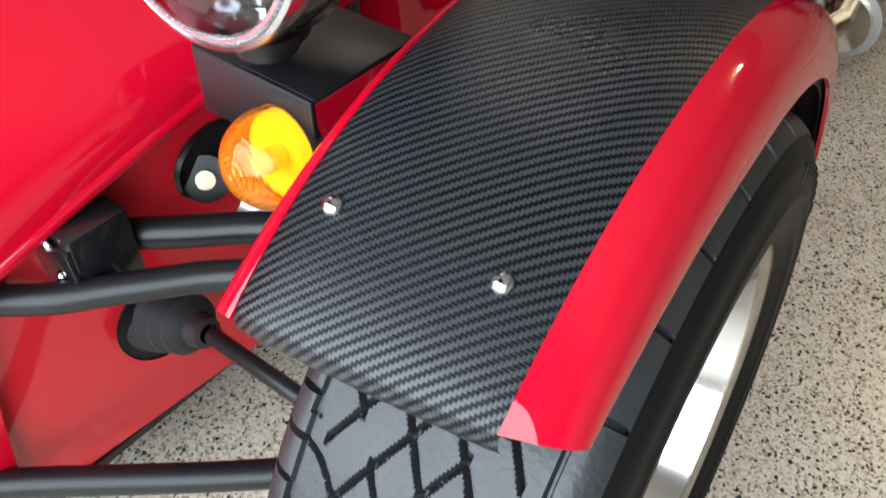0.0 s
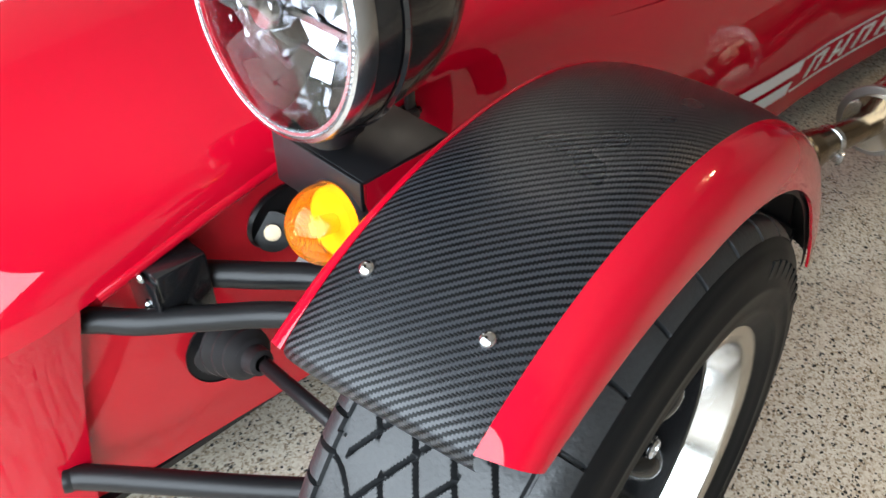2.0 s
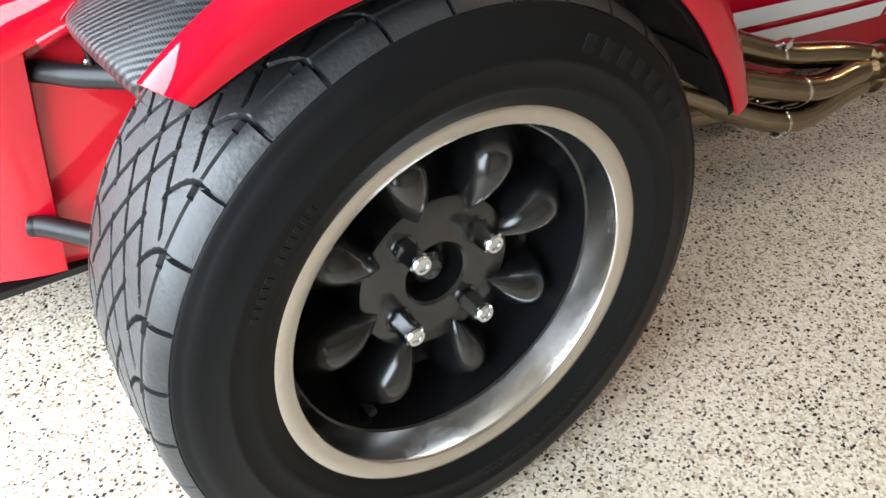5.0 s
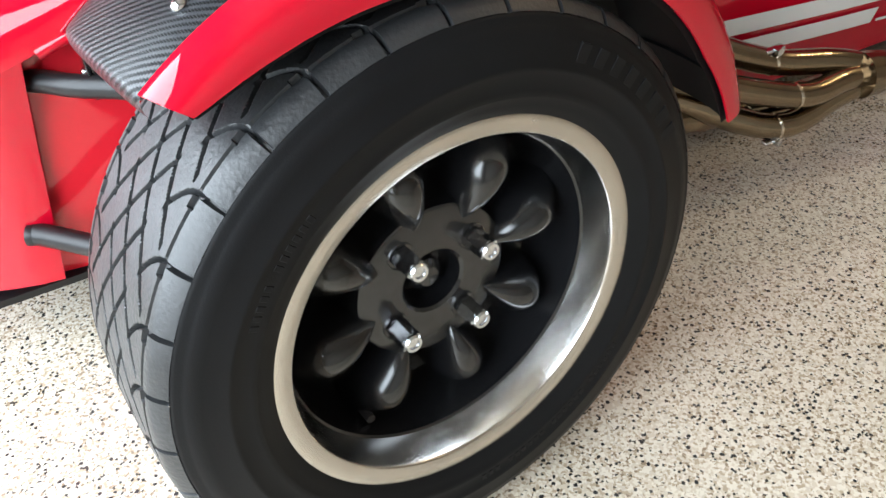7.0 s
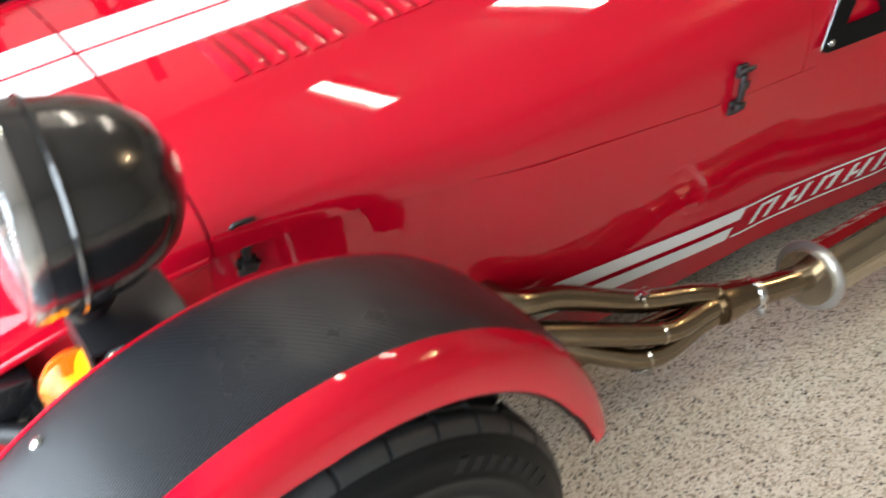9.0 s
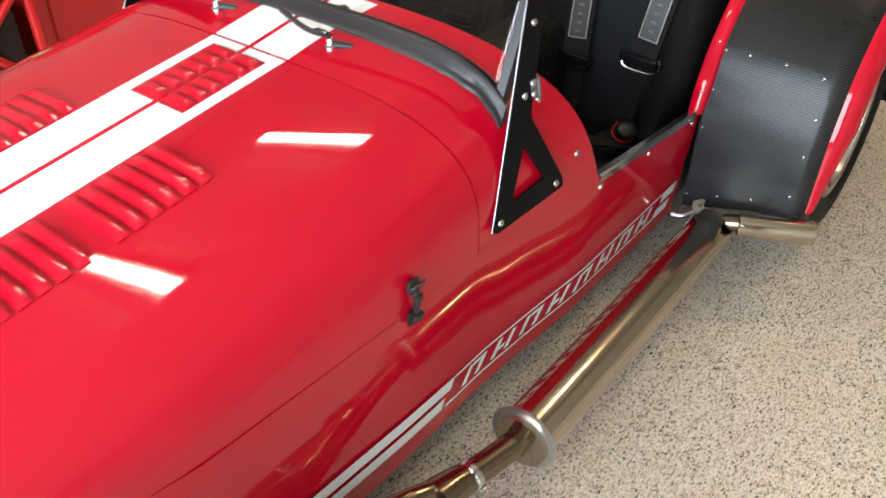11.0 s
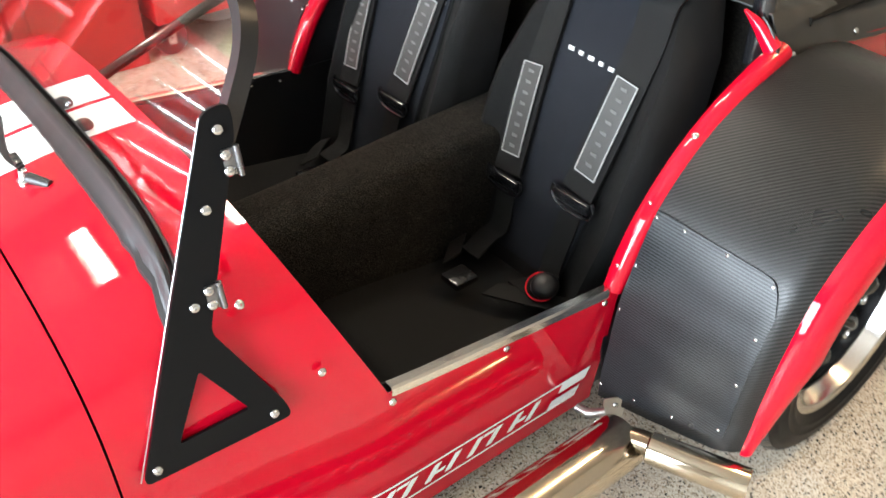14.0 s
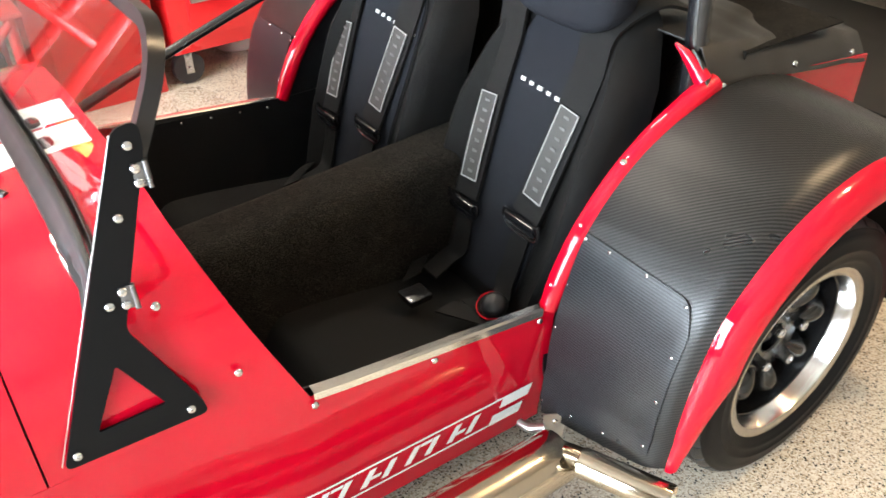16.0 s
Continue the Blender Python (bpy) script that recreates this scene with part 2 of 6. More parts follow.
def mesh_of(name, bm, material, smooth=40):
    me = bpy.data.meshes.new(name)
    bmesh.ops.recalc_face_normals(bm, faces=bm.faces[:]) if len(bm.faces) < 60000 else None
    bm.to_mesh(me)
    bm.free()
    for mt in (material if isinstance(material, (list, tuple)) else [material]):
        me.materials.append(mt)
    if smooth:
        me.polygons.foreach_set("use_smooth", [True] * len(me.polygons))
        me.set_sharp_from_angle(angle=radians(smooth))
    return me


def part(name, bm, material, parent=None, label="", smooth=40, m=None):
    return link(name, mesh_of(name, bm, material, smooth), parent, label, m)


def grid(bm, pts, close_u=False, close_v=False, uvs=None):
    """Quads over rows of points; uvs: rows of (u, v) for the map."""
    rows = [[bm.verts.new(p) for p in r] for r in pts]
    lay = bm.loops.layers.uv.verify() if uvs else None
    nu, nv = len(rows), len(rows[0])
    for i in range(nu if close_u else nu - 1):
        for j in range(nv if close_v else nv - 1):
            a, b = (i + 1) % nu, (j + 1) % nv
            f = bm.faces.new((rows[i][j], rows[a][j], rows[a][b], rows[i][b]))
            if lay:
                for lp, (p, q) in zip(f.loops, ((i, j), (a, j), (a, b), (i, b))):
                    lp[lay].uv = uvs[p][q]
    return rows


def thick(bm, t):
    """Gives an open sheet a thickness, against its normals."""
    bmesh.ops.recalc_face_normals(bm, faces=bm.faces[:])
    bmesh.ops.solidify(bm, geom=bm.faces[:], thickness=t)


def lathe(bm, profile, segs=48, axis="Y", m=None):
    pts = []
    for k in range(segs):
        a = 2 * math.pi * k / segs
        row = []
        for r, h in profile:
            p = {"Y": (r * math.sin(a), h, r * math.cos(a)), "X": (h, r * math.cos(a), r * math.sin(a)), "Z": (r * math.cos(a), r * math.sin(a), h)}[axis]
            row.append(m @ Vector(p) if m is not None else Vector(p))
        pts.append(row)
    return grid(bm, pts, close_u=True)


def box(bm, c, s, bevel=0.0, m=None, segs=2):
    g = bmesh.ops.create_cube(bm, size=1.0, matrix=(m or Matrix()) @ Matrix.Translation(c) @ Matrix.Diagonal((*s, 1)))
    if bevel:
        es = list({e for v in g["verts"] for e in v.link_edges})
        bmesh.ops.bevel(bm, geom=es, offset=bevel, segments=segs, affect="EDGES", profile=0.5)


def smooth_path(pts, n=8):
    """Catmull-Rom through the points."""
    p = [Vector(q) for q in pts]
    p = [2 * p[0] - p[1]] + p + [2 * p[-1] - p[-2]]
    out = []
    for i in range(1, len(p) - 2):
        for k in range(n):
            t = k / n
            a, b, c, d = p[i - 1], p[i], p[i + 1], p[i + 2]
            out.append(0.5 * (2 * b + (c - a) * t + (2 * a - 5 * b + 4 * c - d) * t * t + (3 * b - a - 3 * c + d) * t ** 3))
    return out + [p[-2]]


def tube(bm, pts, r, segs=14, n=6, cap=True):
    """A round pipe along a smooth line; r: one radius, or one for each point given."""
    path = smooth_path(pts, n) if n > 1 else [Vector(q) for q in pts]
    rs = r if isinstance(r, (list, tuple)) else [r] * len(pts)
    side, rows = None, []
    for i, q in enumerate(path):
        t = (path[min(i + 1, len(path) - 1)] - path[max(i - 1, 0)]).normalized()
        if side is None:
            side = t.orthogonal().normalized()
        side = (side - t * side.dot(t)).normalized()
        up = t.cross(side)
        f = i / max(1, n) if n > 1 else i
        k = min(int(f), len(rs) - 2) if len(rs) > 1 else 0
        rr = rs[k] + (rs[min(k + 1, len(rs) - 1)] - rs[k]) * (f - k)
        rows.append([q + (side * math.cos(a) + up * math.sin(a)) * rr for a in (2 * math.pi * s / segs for s in range(segs))])
    vs = grid(bm, rows, close_v=True)
    if cap:
        bm.faces.new(vs[0][::-1])
        bm.faces.new(vs[-1])


def ribbon(bm, pts, width_dir, w, t, n=6):
    """A flat strap of width w and thickness t along a smooth line."""
    path = smooth_path(pts, n)
    wd = Vector(width_dir).normalized()
    rows = []
    for i, q in enumerate(path):
        d = (path[min(i + 1, len(path) - 1)] - path[max(i - 1, 0)]).normalized()
        nrm = d.cross(wd).normalized()
        rows.append([q + wd * w / 2 - nrm * t / 2, q + wd * w / 2 + nrm * t / 2, q - wd * w / 2 + nrm * t / 2, q - wd * w / 2 - nrm * t / 2])
    vs = grid(bm, rows, close_v=True)
    bm.faces.new(vs[0][::-1])
    bm.faces.new(vs[-1])


def plate(bm, outline, t, m, holes=()):
    """A flat plate from an outline in its own plane, thickness t, posed by m."""
    vs = [bm.verts.new(m @ Vector((x, y, 0))) for x, y in outline]
    es = [bm.edges.new((vs[i], vs[(i + 1) % len(vs)])) for i in range(len(vs))]
    for h in holes:
        hv = [bm.verts.new(m @ Vector((x, y, 0))) for x, y in h]
        es += [bm.edges.new((hv[i], hv[(i + 1) % len(hv)])) for i in range(len(hv))]
    g = bmesh.ops.triangle_fill(bm, use_beauty=True, use_dissolve=False, edges=es)
    fs = [x for x in g["geom"] if isinstance(x, bmesh.types.BMFace)]
    r = bmesh.ops.extrude_face_region(bm, geom=fs)
    up = (m.to_3x3() @ Vector((0, 0, 1))).normalized() * t
    bmesh.ops.translate(bm, verts=[x for x in r["geom"] if isinstance(x, bmesh.types.BMVert)], vec=up)


def rounded(pts, r, n=5):
    """A polygon with its corners rounded."""
    out = []
    for i, b in enumerate(pts):
        a, c = Vector(pts[i - 1]), Vector(pts[(i + 1) % len(pts)])
        b = Vector(b)
        u, v = (a - b), (c - b)
        d = min(r, u.length * 0.45, v.length * 0.45)
        p, q = b + u.normalized() * d, b + v.normalized() * d
        for k in range(n + 1):
            t = k / n
            out.append(tuple((1 - t) ** 2 * p + 2 * t * (1 - t) * b + t * t * q))
    return out


def interp(x, table):
    xs, ys = zip(*table)
    return float(np.interp(x, xs, ys))


def frame_of(o, nrm, up=(0, 0, 1)):
    """A pose at o whose z axis is nrm."""
    z = Vector(nrm).normalized()
    x = Vector(up).cross(z).normalized()
    y = z.cross(x)
    return Matrix((( x.x, y.x, z.x, o[0]), (x.y, y.y, z.y, o[1]), (x.z, y.z, z.z, o[2]), (0, 0, 0, 1)))


# ---- the garage ----
def slab(name, c, s, material, label, category):
    bm = bmesh.new()
    box(bm, c, s)
    return tagged(part(name, bm, material, smooth=0), label, category, kind="structure")


X0, X1, Y0, Y1 = DOOR_X, 5.6, -3.2, 2.55
slab("floor", ((X0 + X1) / 2 - 0.9, (Y0 + Y1) / 2, -0.05), (X1 - X0 + 2.0, Y1 - Y0 + 0.4, 0.1), FLOOR, "cream epoxy garage floor strewn with black and brown flakes", "floor")
slab("ceiling", ((X0 + X1) / 2, (Y0 + Y1) / 2, CEIL + 0.05), (X1 - X0 + 0.4, Y1 - Y0 + 0.4, 0.1), DRYWALL, "plain painted plasterboard garage ceiling", "ceiling")
slab("wall_right", ((X0 + X1) / 2, Y1 + 0.07, CEIL / 2), (X1 - X0, 0.14, CEIL), DRYWALL, "painted garage wall behind the tool chest", "wall")
slab("wall_left", ((X0 + X1) / 2, Y0 - 0.07, CEIL / 2), (X1 - X0, 0.14, CEIL), DRYWALL, "plain painted garage wall", "wall")
slab("wall_back", (X1 + 0.07, (Y0 + Y1) / 2, CEIL / 2), (0.14, Y1 - Y0 + 0.28, CEIL), DRYWALL, "plain painted back wall of the garage", "wall")
slab("wall_front", (X0 - 0.07, (Y0 + Y1) / 2, (CEIL + 2.3) / 2), (0.14, Y1 - Y0 + 0.28, CEIL - 2.3), DRYWALL, "wall strip over the open garage door", "wall")


for n, (a, b) in (("wall_front_left", (Y0 - 0.14, DOOR_Y0)), ("wall_front_right", (DOOR_Y1, Y1 + 0.14))):
    slab(n, (X0 - 0.07, (a + b) / 2, 1.15), (0.14, b - a, 2.3), DRYWALL, "painted wall beside the open garage door", "wall")


def strip_light(x, y, watts):
    t = tagged(new("ceiling_light"), "long white lit tube fixture on the garage ceiling", "ceiling light", "ceiling lights")
    t.location = (x, y, CEIL)
    bm = bmesh.new()
    box(bm, (x, y, CEIL - 0.03), (0.12, 1.25, 0.06), 0.008)
    part("housing", bm, mat("white_enamel", (0.8, 0.8, 0.78), 0.4), t)
    bm = bmesh.new()
    box(bm, (x, y, CEIL - 0.075), (0.07, 1.2, 0.03), 0.012)
    part("diffuser", bm, glow_material("lit_diffuser", (1.0, 0.90, 0.76), watts), t, "lit opal diffuser")


strip_light(1.12, 1.15, 47)
strip_light(2.15, 1.15, 47)
bulb = tagged(new("bulb_lamp"), "bare warm globe bulb hanging from the garage ceiling", "lamp")
bulb.location = (3.1, -1.1, CEIL)
bm = bmesh.new()
lathe(bm, [(0.001, 0.0), (0.05, 0.0), (0.05, -0.03), (0.025, -0.05), (0.02, -0.10)], 24, "Z", Matrix.Translation((3.1, -1.1, CEIL)))
part("holder", bm, mat("white_bakelite", (0.7, 0.69, 0.65), 0.4), bulb)
bm = bmesh.new()
bmesh.ops.create_uvsphere(bm, u_segments=24, v_segments=14, radius=0.085, matrix=Matrix.Translation((3.1, -1.1, CEIL - 0.17)))
part("globe", bm, glow_material("lit_warm_globe", (1.0, 0.72, 0.42), 190), bulb, "lit warm globe")

# ---- the car: its lines ----
car = tagged(new("sports_car"), "small open red sports car with white stripes on garage floor", "car")
car.location = (1.1, YM, 0)
DATUM = {-1: NEAR, 1: FAR}

TOP = ((-0.70, 0.38), (-0.62, 0.44), (-0.5, 0.487), (-0.3, 0.538), (-0.1, 0.574), (0.06, 0.594), (0.35, 0.625), (0.86, 0.682), (1.06, 0.704), (1.18, 0.722), (1.28, 0.728))
HALF = ((-0.70, 0.10), (-0.62, 0.22), (-0.5, 0.305), (-0.3, 0.372), (-0.1, 0.398), (0.06, 0.411), (0.5, 0.458), (0.886, 0.471), (1.1, 0.471), (1.25, 0.481), (1.42, 0.498), (1.9, 0.506), (2.8, 0.506))
SPLIT = ((-0.7, 0.30), (-0.3, 0.41), (-0.25, 0.425), (-0.15, 0.462), (-0.045, 0.492), (0.06, 0.505), (0.227, 0.512), (0.464, 0.497), (0.827, 0.481), (1.3, 0.478))
POWER = ((-0.7, 2.2), (-0.2, 2.4), (0.06, 2.7), (0.6, 3.0), (1.06, 3.6), (1.3, 4.0))


def section(x, a):
    """The upper body at x, a from -90 (near side) over 0 (top) to 90 degrees."""
    n = interp(x, POWER)
    w, zs, zt = interp(x, HALF), interp(x, SPLIT), interp(x, TOP)
    s, c = math.sin(radians(a)), math.cos(radians(a))
    y = (w + (FAR - NEAR if s > 0 else 0)) * math.copysign(abs(s) ** (2 / n), s)
    return Vector((x, NEAR + y, zs + (zt - zs) * max(0.0, c) ** (2 / n)))


def top_z(x, y):
    n = interp(x, POWER)
    w, zs, zt = interp(x, HALF), interp(x, SPLIT), interp(x, TOP)
    w += FAR - NEAR if y > NEAR else 0
    return zs + (zt - zs) * max(0.0, 1 - (abs(y - NEAR) / w) ** n) ** (1 / n)


def upper_shell(x0, x1, nx, na=64):
    bm = bmesh.new()
    angs = [-90 + 180 * k / na for k in range(na + 1)]
    grid(bm, [[section(x0 + (x1 - x0) * i / nx, a) for a in angs] for i in range(nx + 1)])
    thick(bm, 0.003)
    return bm


bonnet = part("bonnet", upper_shell(0.062, 1.058, 24), RED, car, "glossy red louvred bonnet")

# nose: the upper shell, with the full-depth front part that wraps the chassis
bm = bmesh.new()
rows = []
for i in range(29):
    x = -0.70 + 0.759 * i / 28
    rows.append([section(x, -90 + 180 * k / 48) for k in range(49)])
grid(bm, rows)
for side in (-1, 1):
    rows = []
    for i in range(17):
        x = -0.70 + 0.437 * i / 16
        w, zs = interp(x, HALF), interp(x, SPLIT)
        rows.append([Vector((x - 0.045 * (k / 8) * (i / 16), DATUM[side] + side * (w - 0.03 * k / 8 - 0.012 * math.sin(math.pi * k / 8)), zs + (0.13 - zs) * k / 8)) for k in range(9)])
    grid(bm, rows)
bmesh.ops.remove_doubles(bm, verts=bm.verts[:], dist=0.001)
thick(bm, 0.004)
nose = part("nosecone", bm, RED, car, "glossy red nosecone")
# rolled lip along the cut-out for the front suspension
for side in (-1, 1):
    bm = bmesh.new()
    tube(bm, [(x, DATUM[side] + side * (interp(x, HALF) - 0.004), interp(x, SPLIT) - 0.002) for x in (-0.245, -0.2, -0.127, -0.06, 0.0, 0.055)], 0.007, 10)
    part("rolled_lip", bm, RED, nose)


def side_y(x, z):
    """Distance of the lower side from the centre plane."""
    tab = ((-0.6, 0.30), (-0.25, 0.352), (0.06, 0.372), (0.12, 0.405), (0.5, 0.460), (0.886, 0.470), (1.1, 0.470), (1.25, 0.480), (1.42, 0.496), (1.9, 0.504), (2.8, 0.504))
    w = interp(x, tab)
    return w - 0.026 * max(0.0, min(1.0, (0.46 - z) / 0.34)) ** 1.5


def side_panel(x0, x1, ztop, zbot, name, material, label, side, nx=30):
    bm = bmesh.new()
    rows = []
    for i in range(nx + 1):
        x = x0 + (x1 - x0) * i / nx
        zt, zb = interp(x, ztop), interp(x, zbot)
        rows.append([Vector((x, DATUM[side] + side * side_y(x, zb + (zt - zb) * k / 14), zb + (zt - zb) * k / 14)) for k in range(15)])
    grid(bm, rows)
    thick(bm, 0.003)
    return part(name, bm, material, car, label)


RAIL = ((0.06, 0.5035), (0.227, 0.5105), (0.464, 0.4955), (0.827, 0.4795), (1.30, 0.4765), (1.44, 0.445), (1.88, 0.398), (2.75, 0.398))
SILL = ((-0.35, 0.12), (0.06, 0.118), (0.3, 0.115), (1.0, 0.105), (2.8, 0.105))
for side in (-1, 1):
    side_panel(0.064, 1.9, RAIL, SILL, "side_panel", RED, "glossy red lower side panel", side, 50)
    side_panel(-0.36, 0.0635, ((-0.4, 0.40), (-0.25, 0.42), (-0.15, 0.455), (-0.045, 0.485), (0.07, 0.50)), SILL, "chassis_panel", RED_DARK, "red painted front chassis side", side, 16)
bm = bmesh.new()
box(bm, (0.9, YM, 0.112), (2.6, 0.72, 0.01))
part("underside", bm, BLACK, car)

# scuttle between bonnet and cockpit, with its swept-back side edges
def scuttle_end(a):
    """Rear edge of the scuttle: near the dash at the top, further back down the sides."""
    z = section(1.2, a).z
    return 1.318 + 0.122 * max(0.0, min(1.0, (0.712 - z) / 0.27)) ** 1.1


bm = bmesh.new()
rows = []
for k in range(73):
    a = -90 + 180 * k / 72
    row = []
    for i in range(13):
        x = 1.061 + (scuttle_end(a) - 1.061) * i / 12
        p = section(min(x, 1.28), a)
        w = interp(x, HALF)
        s = math.sin(radians(a))
        row.append(Vector((x, NEAR + (w + (FAR - NEAR if s > 0 else 0)) * math.copysign(abs(s) ** (2 / interp(min(x, 1.28), POWER)), s), p.z - max(0, x - 1.1) * 0.10 * abs(s))))
    rows.append(row)
grid(bm, rows)
thick(bm, 0.004)
scuttle = part("scuttle", bm, RED, car, "glossy red scuttle panel in front of the cockpit")

# ---- stripes, louvres ----
def stripe(x0, x1, y0, y1, parent, lift=0.0014):
    bm = bmesh.new()
    nx = max(2, int((x1 - x0) / 0.03))
    grid(bm, [[Vector((x, y, top_z(x, y) + lift)) for y in np.linspace(y0, y1, 7)] for x in np.linspace(x0, x1, nx + 1)])
    thick(bm, 0.0012)
    part("stripe", bm, WHITE, parent, "broad white stripe")


for s in (-1, 1):
    def lat(a, b, s=s):
        return sorted((YM + s * a, YM + s * b))
    stripe(-0.66, 0.058, *lat(0.006, 0.092), nose)
    stripe(0.064, 0.853, *lat(0.006, 0.092), bonnet)
    stripe(0.853, 1.036, *lat(0.068, 0.092), bonnet)
    stripe(1.036, 1.056, *lat(0.006, 0.092), bonnet)
    stripe(1.063, 1.300, *lat(0.006, 0.092), scuttle)


def louvre_mesh(length):
    """A pressed louvre: a long half-round blister, open along one edge."""
    bm = bmesh.new()
    rows = []
    for i in range(17):
        t = i / 16
        e = min(1.0, 4.5 * min(t, 1 - t)) ** 0.5
        rows.append([Vector((-0.010 + 0.020 * k / 8, (t - 0.5) * length, 0.0075 * e * math.sin(math.pi * min(1.0, (k / 8) * 0.62 + 0.0)) ** 0.8 if k else 0.0)) for k in range(9)])
    grid(bm, rows)
    thick(bm, 0.001)
    return mesh_of("louvre", bm, RED, 60)


LOUVRE = louvre_mesh(0.136)
LOUVRE_S = louvre_mesh(0.062)


def lay_louvre(data, x, y):
    z = top_z(x, y)
    sl = math.atan2(top_z(x, y + 0.04) - top_z(x, y - 0.04), 0.08)
    px = math.atan2(top_z(x + 0.03, y) - top_z(x - 0.03, y), 0.06)
    link("louvre", data, bonnet, m=Matrix.Translation((x, y, z + 0.0005)) @ Matrix.Rotation(sl, 4, "X") @ Matrix.Rotation(-px, 4, "Y"))


for s in (-1, 1):
    for g in range(3):
        for k in range(6):
            lay_louvre(LOUVRE, 0.205 + 0.205 * g + 0.029 * k, YM + s * 0.167)
    for k in range(6):
        lay_louvre(LOUVRE_S, 0.872 + 0.029 * k, YM + s * 0.033)

# ---- fasteners ----
def dome_mesh(name, r, h, material, slot=False):
    bm = bmesh.new()
    lathe(bm, [(r, 0), (r * 0.97, h * 0.35), (r * 0.75, h * 0.75), (r * 0.4, h * 0.96), (0.0008, h)], 14, "Z")
    if slot:
        box(bm, (0, 0, h), (r * 1.5, r * 0.28, h * 0.25))
    return mesh_of(name, bm, material)


RIVET = dome_mesh("rivet", 0.0036, 0.0024, ALU)
SCREW = dome_mesh("screw", 0.0065, 0.004, CHROME)
BOLT = dome_mesh("bolt", 0.0056, 0.004, CHROME)
SLOT = dome_mesh("screw", 0.0062, 0.003, CHROME, True)


def fasten(data, p, nrm, parent, name="screw"):
    link(name, data, parent, m=frame_of(p, nrm, (0.3, 0.1, 1)))


# ---- wheels ----
TW, TR = 0.093, 0.279   # half width and radius of the tyre


PITCH = 33


def groove(u, v):
    """Depth of the tread pattern, u round the tyre (0..1), v across (-1..1)."""
    p, lat, d = 2 * math.pi * TR / PITCH, TW * 0.94, 0.0
    for sgn in (1, -1):
        x = sgn * v
        # grooves leave the shoulder straight, sweep round and run on as slanting lines that cross in the middle
        if -0.62 < x < 0.985:
            g = max(0.0, 0.78 - x) / 0.36
            if g < 1:
                lag, k = -0.50 * g * g, 1.0 * g / 0.36
            else:
                lag, k = -0.50 - 2.78 * (0.42 - x), 2.78
            m = k * p / lat
            w = 0.0018 * math.sqrt(1 + m * m) / p * (0.8 if x > 0.78 else 1.0)
            ph = abs((u * PITCH - lag + (0.5 if sgn < 0 else 0.0)) % 1.0 - 0.5)
            # the lines stop short now and then
            gap = 0.30 < x < 0.42
            d = max(d, 0.0 if gap else min(1.0, max(0.0, 1.7 * (1 - ph / w))))
        if 0.79 < x < 0.975:
            ph = abs((u * PITCH + 0.5) % 1.0 - 0.5)
            d = max(d, 1.0 if ph < 0.03 else 0.0)
        if 0.70 < x < 0.79:
            ph = abs((u * PITCH + 0.62) % 1.0 - 0.5)
            d = max(d, 0.55 if ph < 0.10 else 0.0)
    if abs(abs(v) - 0.765) < 0.016:
        d = max(d, 0.45)
    return d


def tyre_mesh(nu, nv):
    """Tread band; fine enough for its grooves."""
    rows = np.zeros((nu, nv, 3))
    vs = np.linspace(-1, 1, nv)
    per = nu // PITCH
    depth = [[groove(i / nu, v) for v in vs] for i in range(per)]     # one pitch, which repeats
    a = 2 * math.pi * np.arange(nu) / nu
    dep = np.array([depth[i % per] for i in range(nu)])
    r = TR - 0.004 * vs ** 2 - 0.010 * np.clip((np.abs(vs) - 0.8) / 0.2, 0, None) ** 2 - 0.0075 * dep
    co = np.stack([r * np.sin(a)[:, None], np.broadcast_to(vs * TW * 0.94, r.shape), r * np.cos(a)[:, None]], -1).reshape(-1, 3)
    i, j = np.meshgrid(np.arange(nu), np.arange(nv - 1), indexing="ij")
    n = (i + 1) % nu
    quads = np.stack([i * nv + j, i * nv + j + 1, n * nv + j + 1, n * nv + j], -1).reshape(-1, 4)
    me = bpy.data.meshes.new("tread")
    me.from_pydata(co.tolist(), [], quads.tolist())
    me.materials.append(TREAD)
    me.polygons.foreach_set("use_smooth", [True] * len(me.polygons))
    me.set_sharp_from_angle(angle=radians(38))
    return me


def sidewall_mesh():
    bm = bmesh.new()
    for s in (-1, 1):
        prof = [(TR - 0.0145, s * TW * 0.935), (TR - 0.017, s * TW * 0.965), (TR - 0.021, s * TW * 0.97), (TR - 0.023, s * TW * 0.995), (0.245, s * TW * 1.035), (0.228, s * TW * 1.05),
                (0.2265, s * TW * 1.062), (0.2235, s * TW * 1.062), (0.222, s * TW * 1.05), (0.208, s * TW * 1.04), (0.2035, s * TW * 1.045), (0.202, s * TW * 1.03), (0.195, s * TW * 1.0), (0.188, s * TW * 0.96), (0.178, s * TW * 0.88)]
        lathe(bm, prof if s > 0 else prof[::-1], 120)
    return mesh_of("tyre", bm, RUBBER, 50)


def rim_mesh():
    """Polished barrel inside the lip, and the inner half of the rim. The outside is -y."""
    bm = bmesh.new()
    lathe(bm, [(0.1680, -0.0822), (0.1672, -0.0795), (0.1648, -0.070), (0.1622, -0.060), (0.1600, -0.052)], 128)
    lathe(bm, [(0.158, -0.002), (0.156, 0.05), (0.165, 0.075), (0.185, 0.086), (0.180, 0.088)], 96)
    return mesh_of("wheel", bm, RIM_ALU, 30)


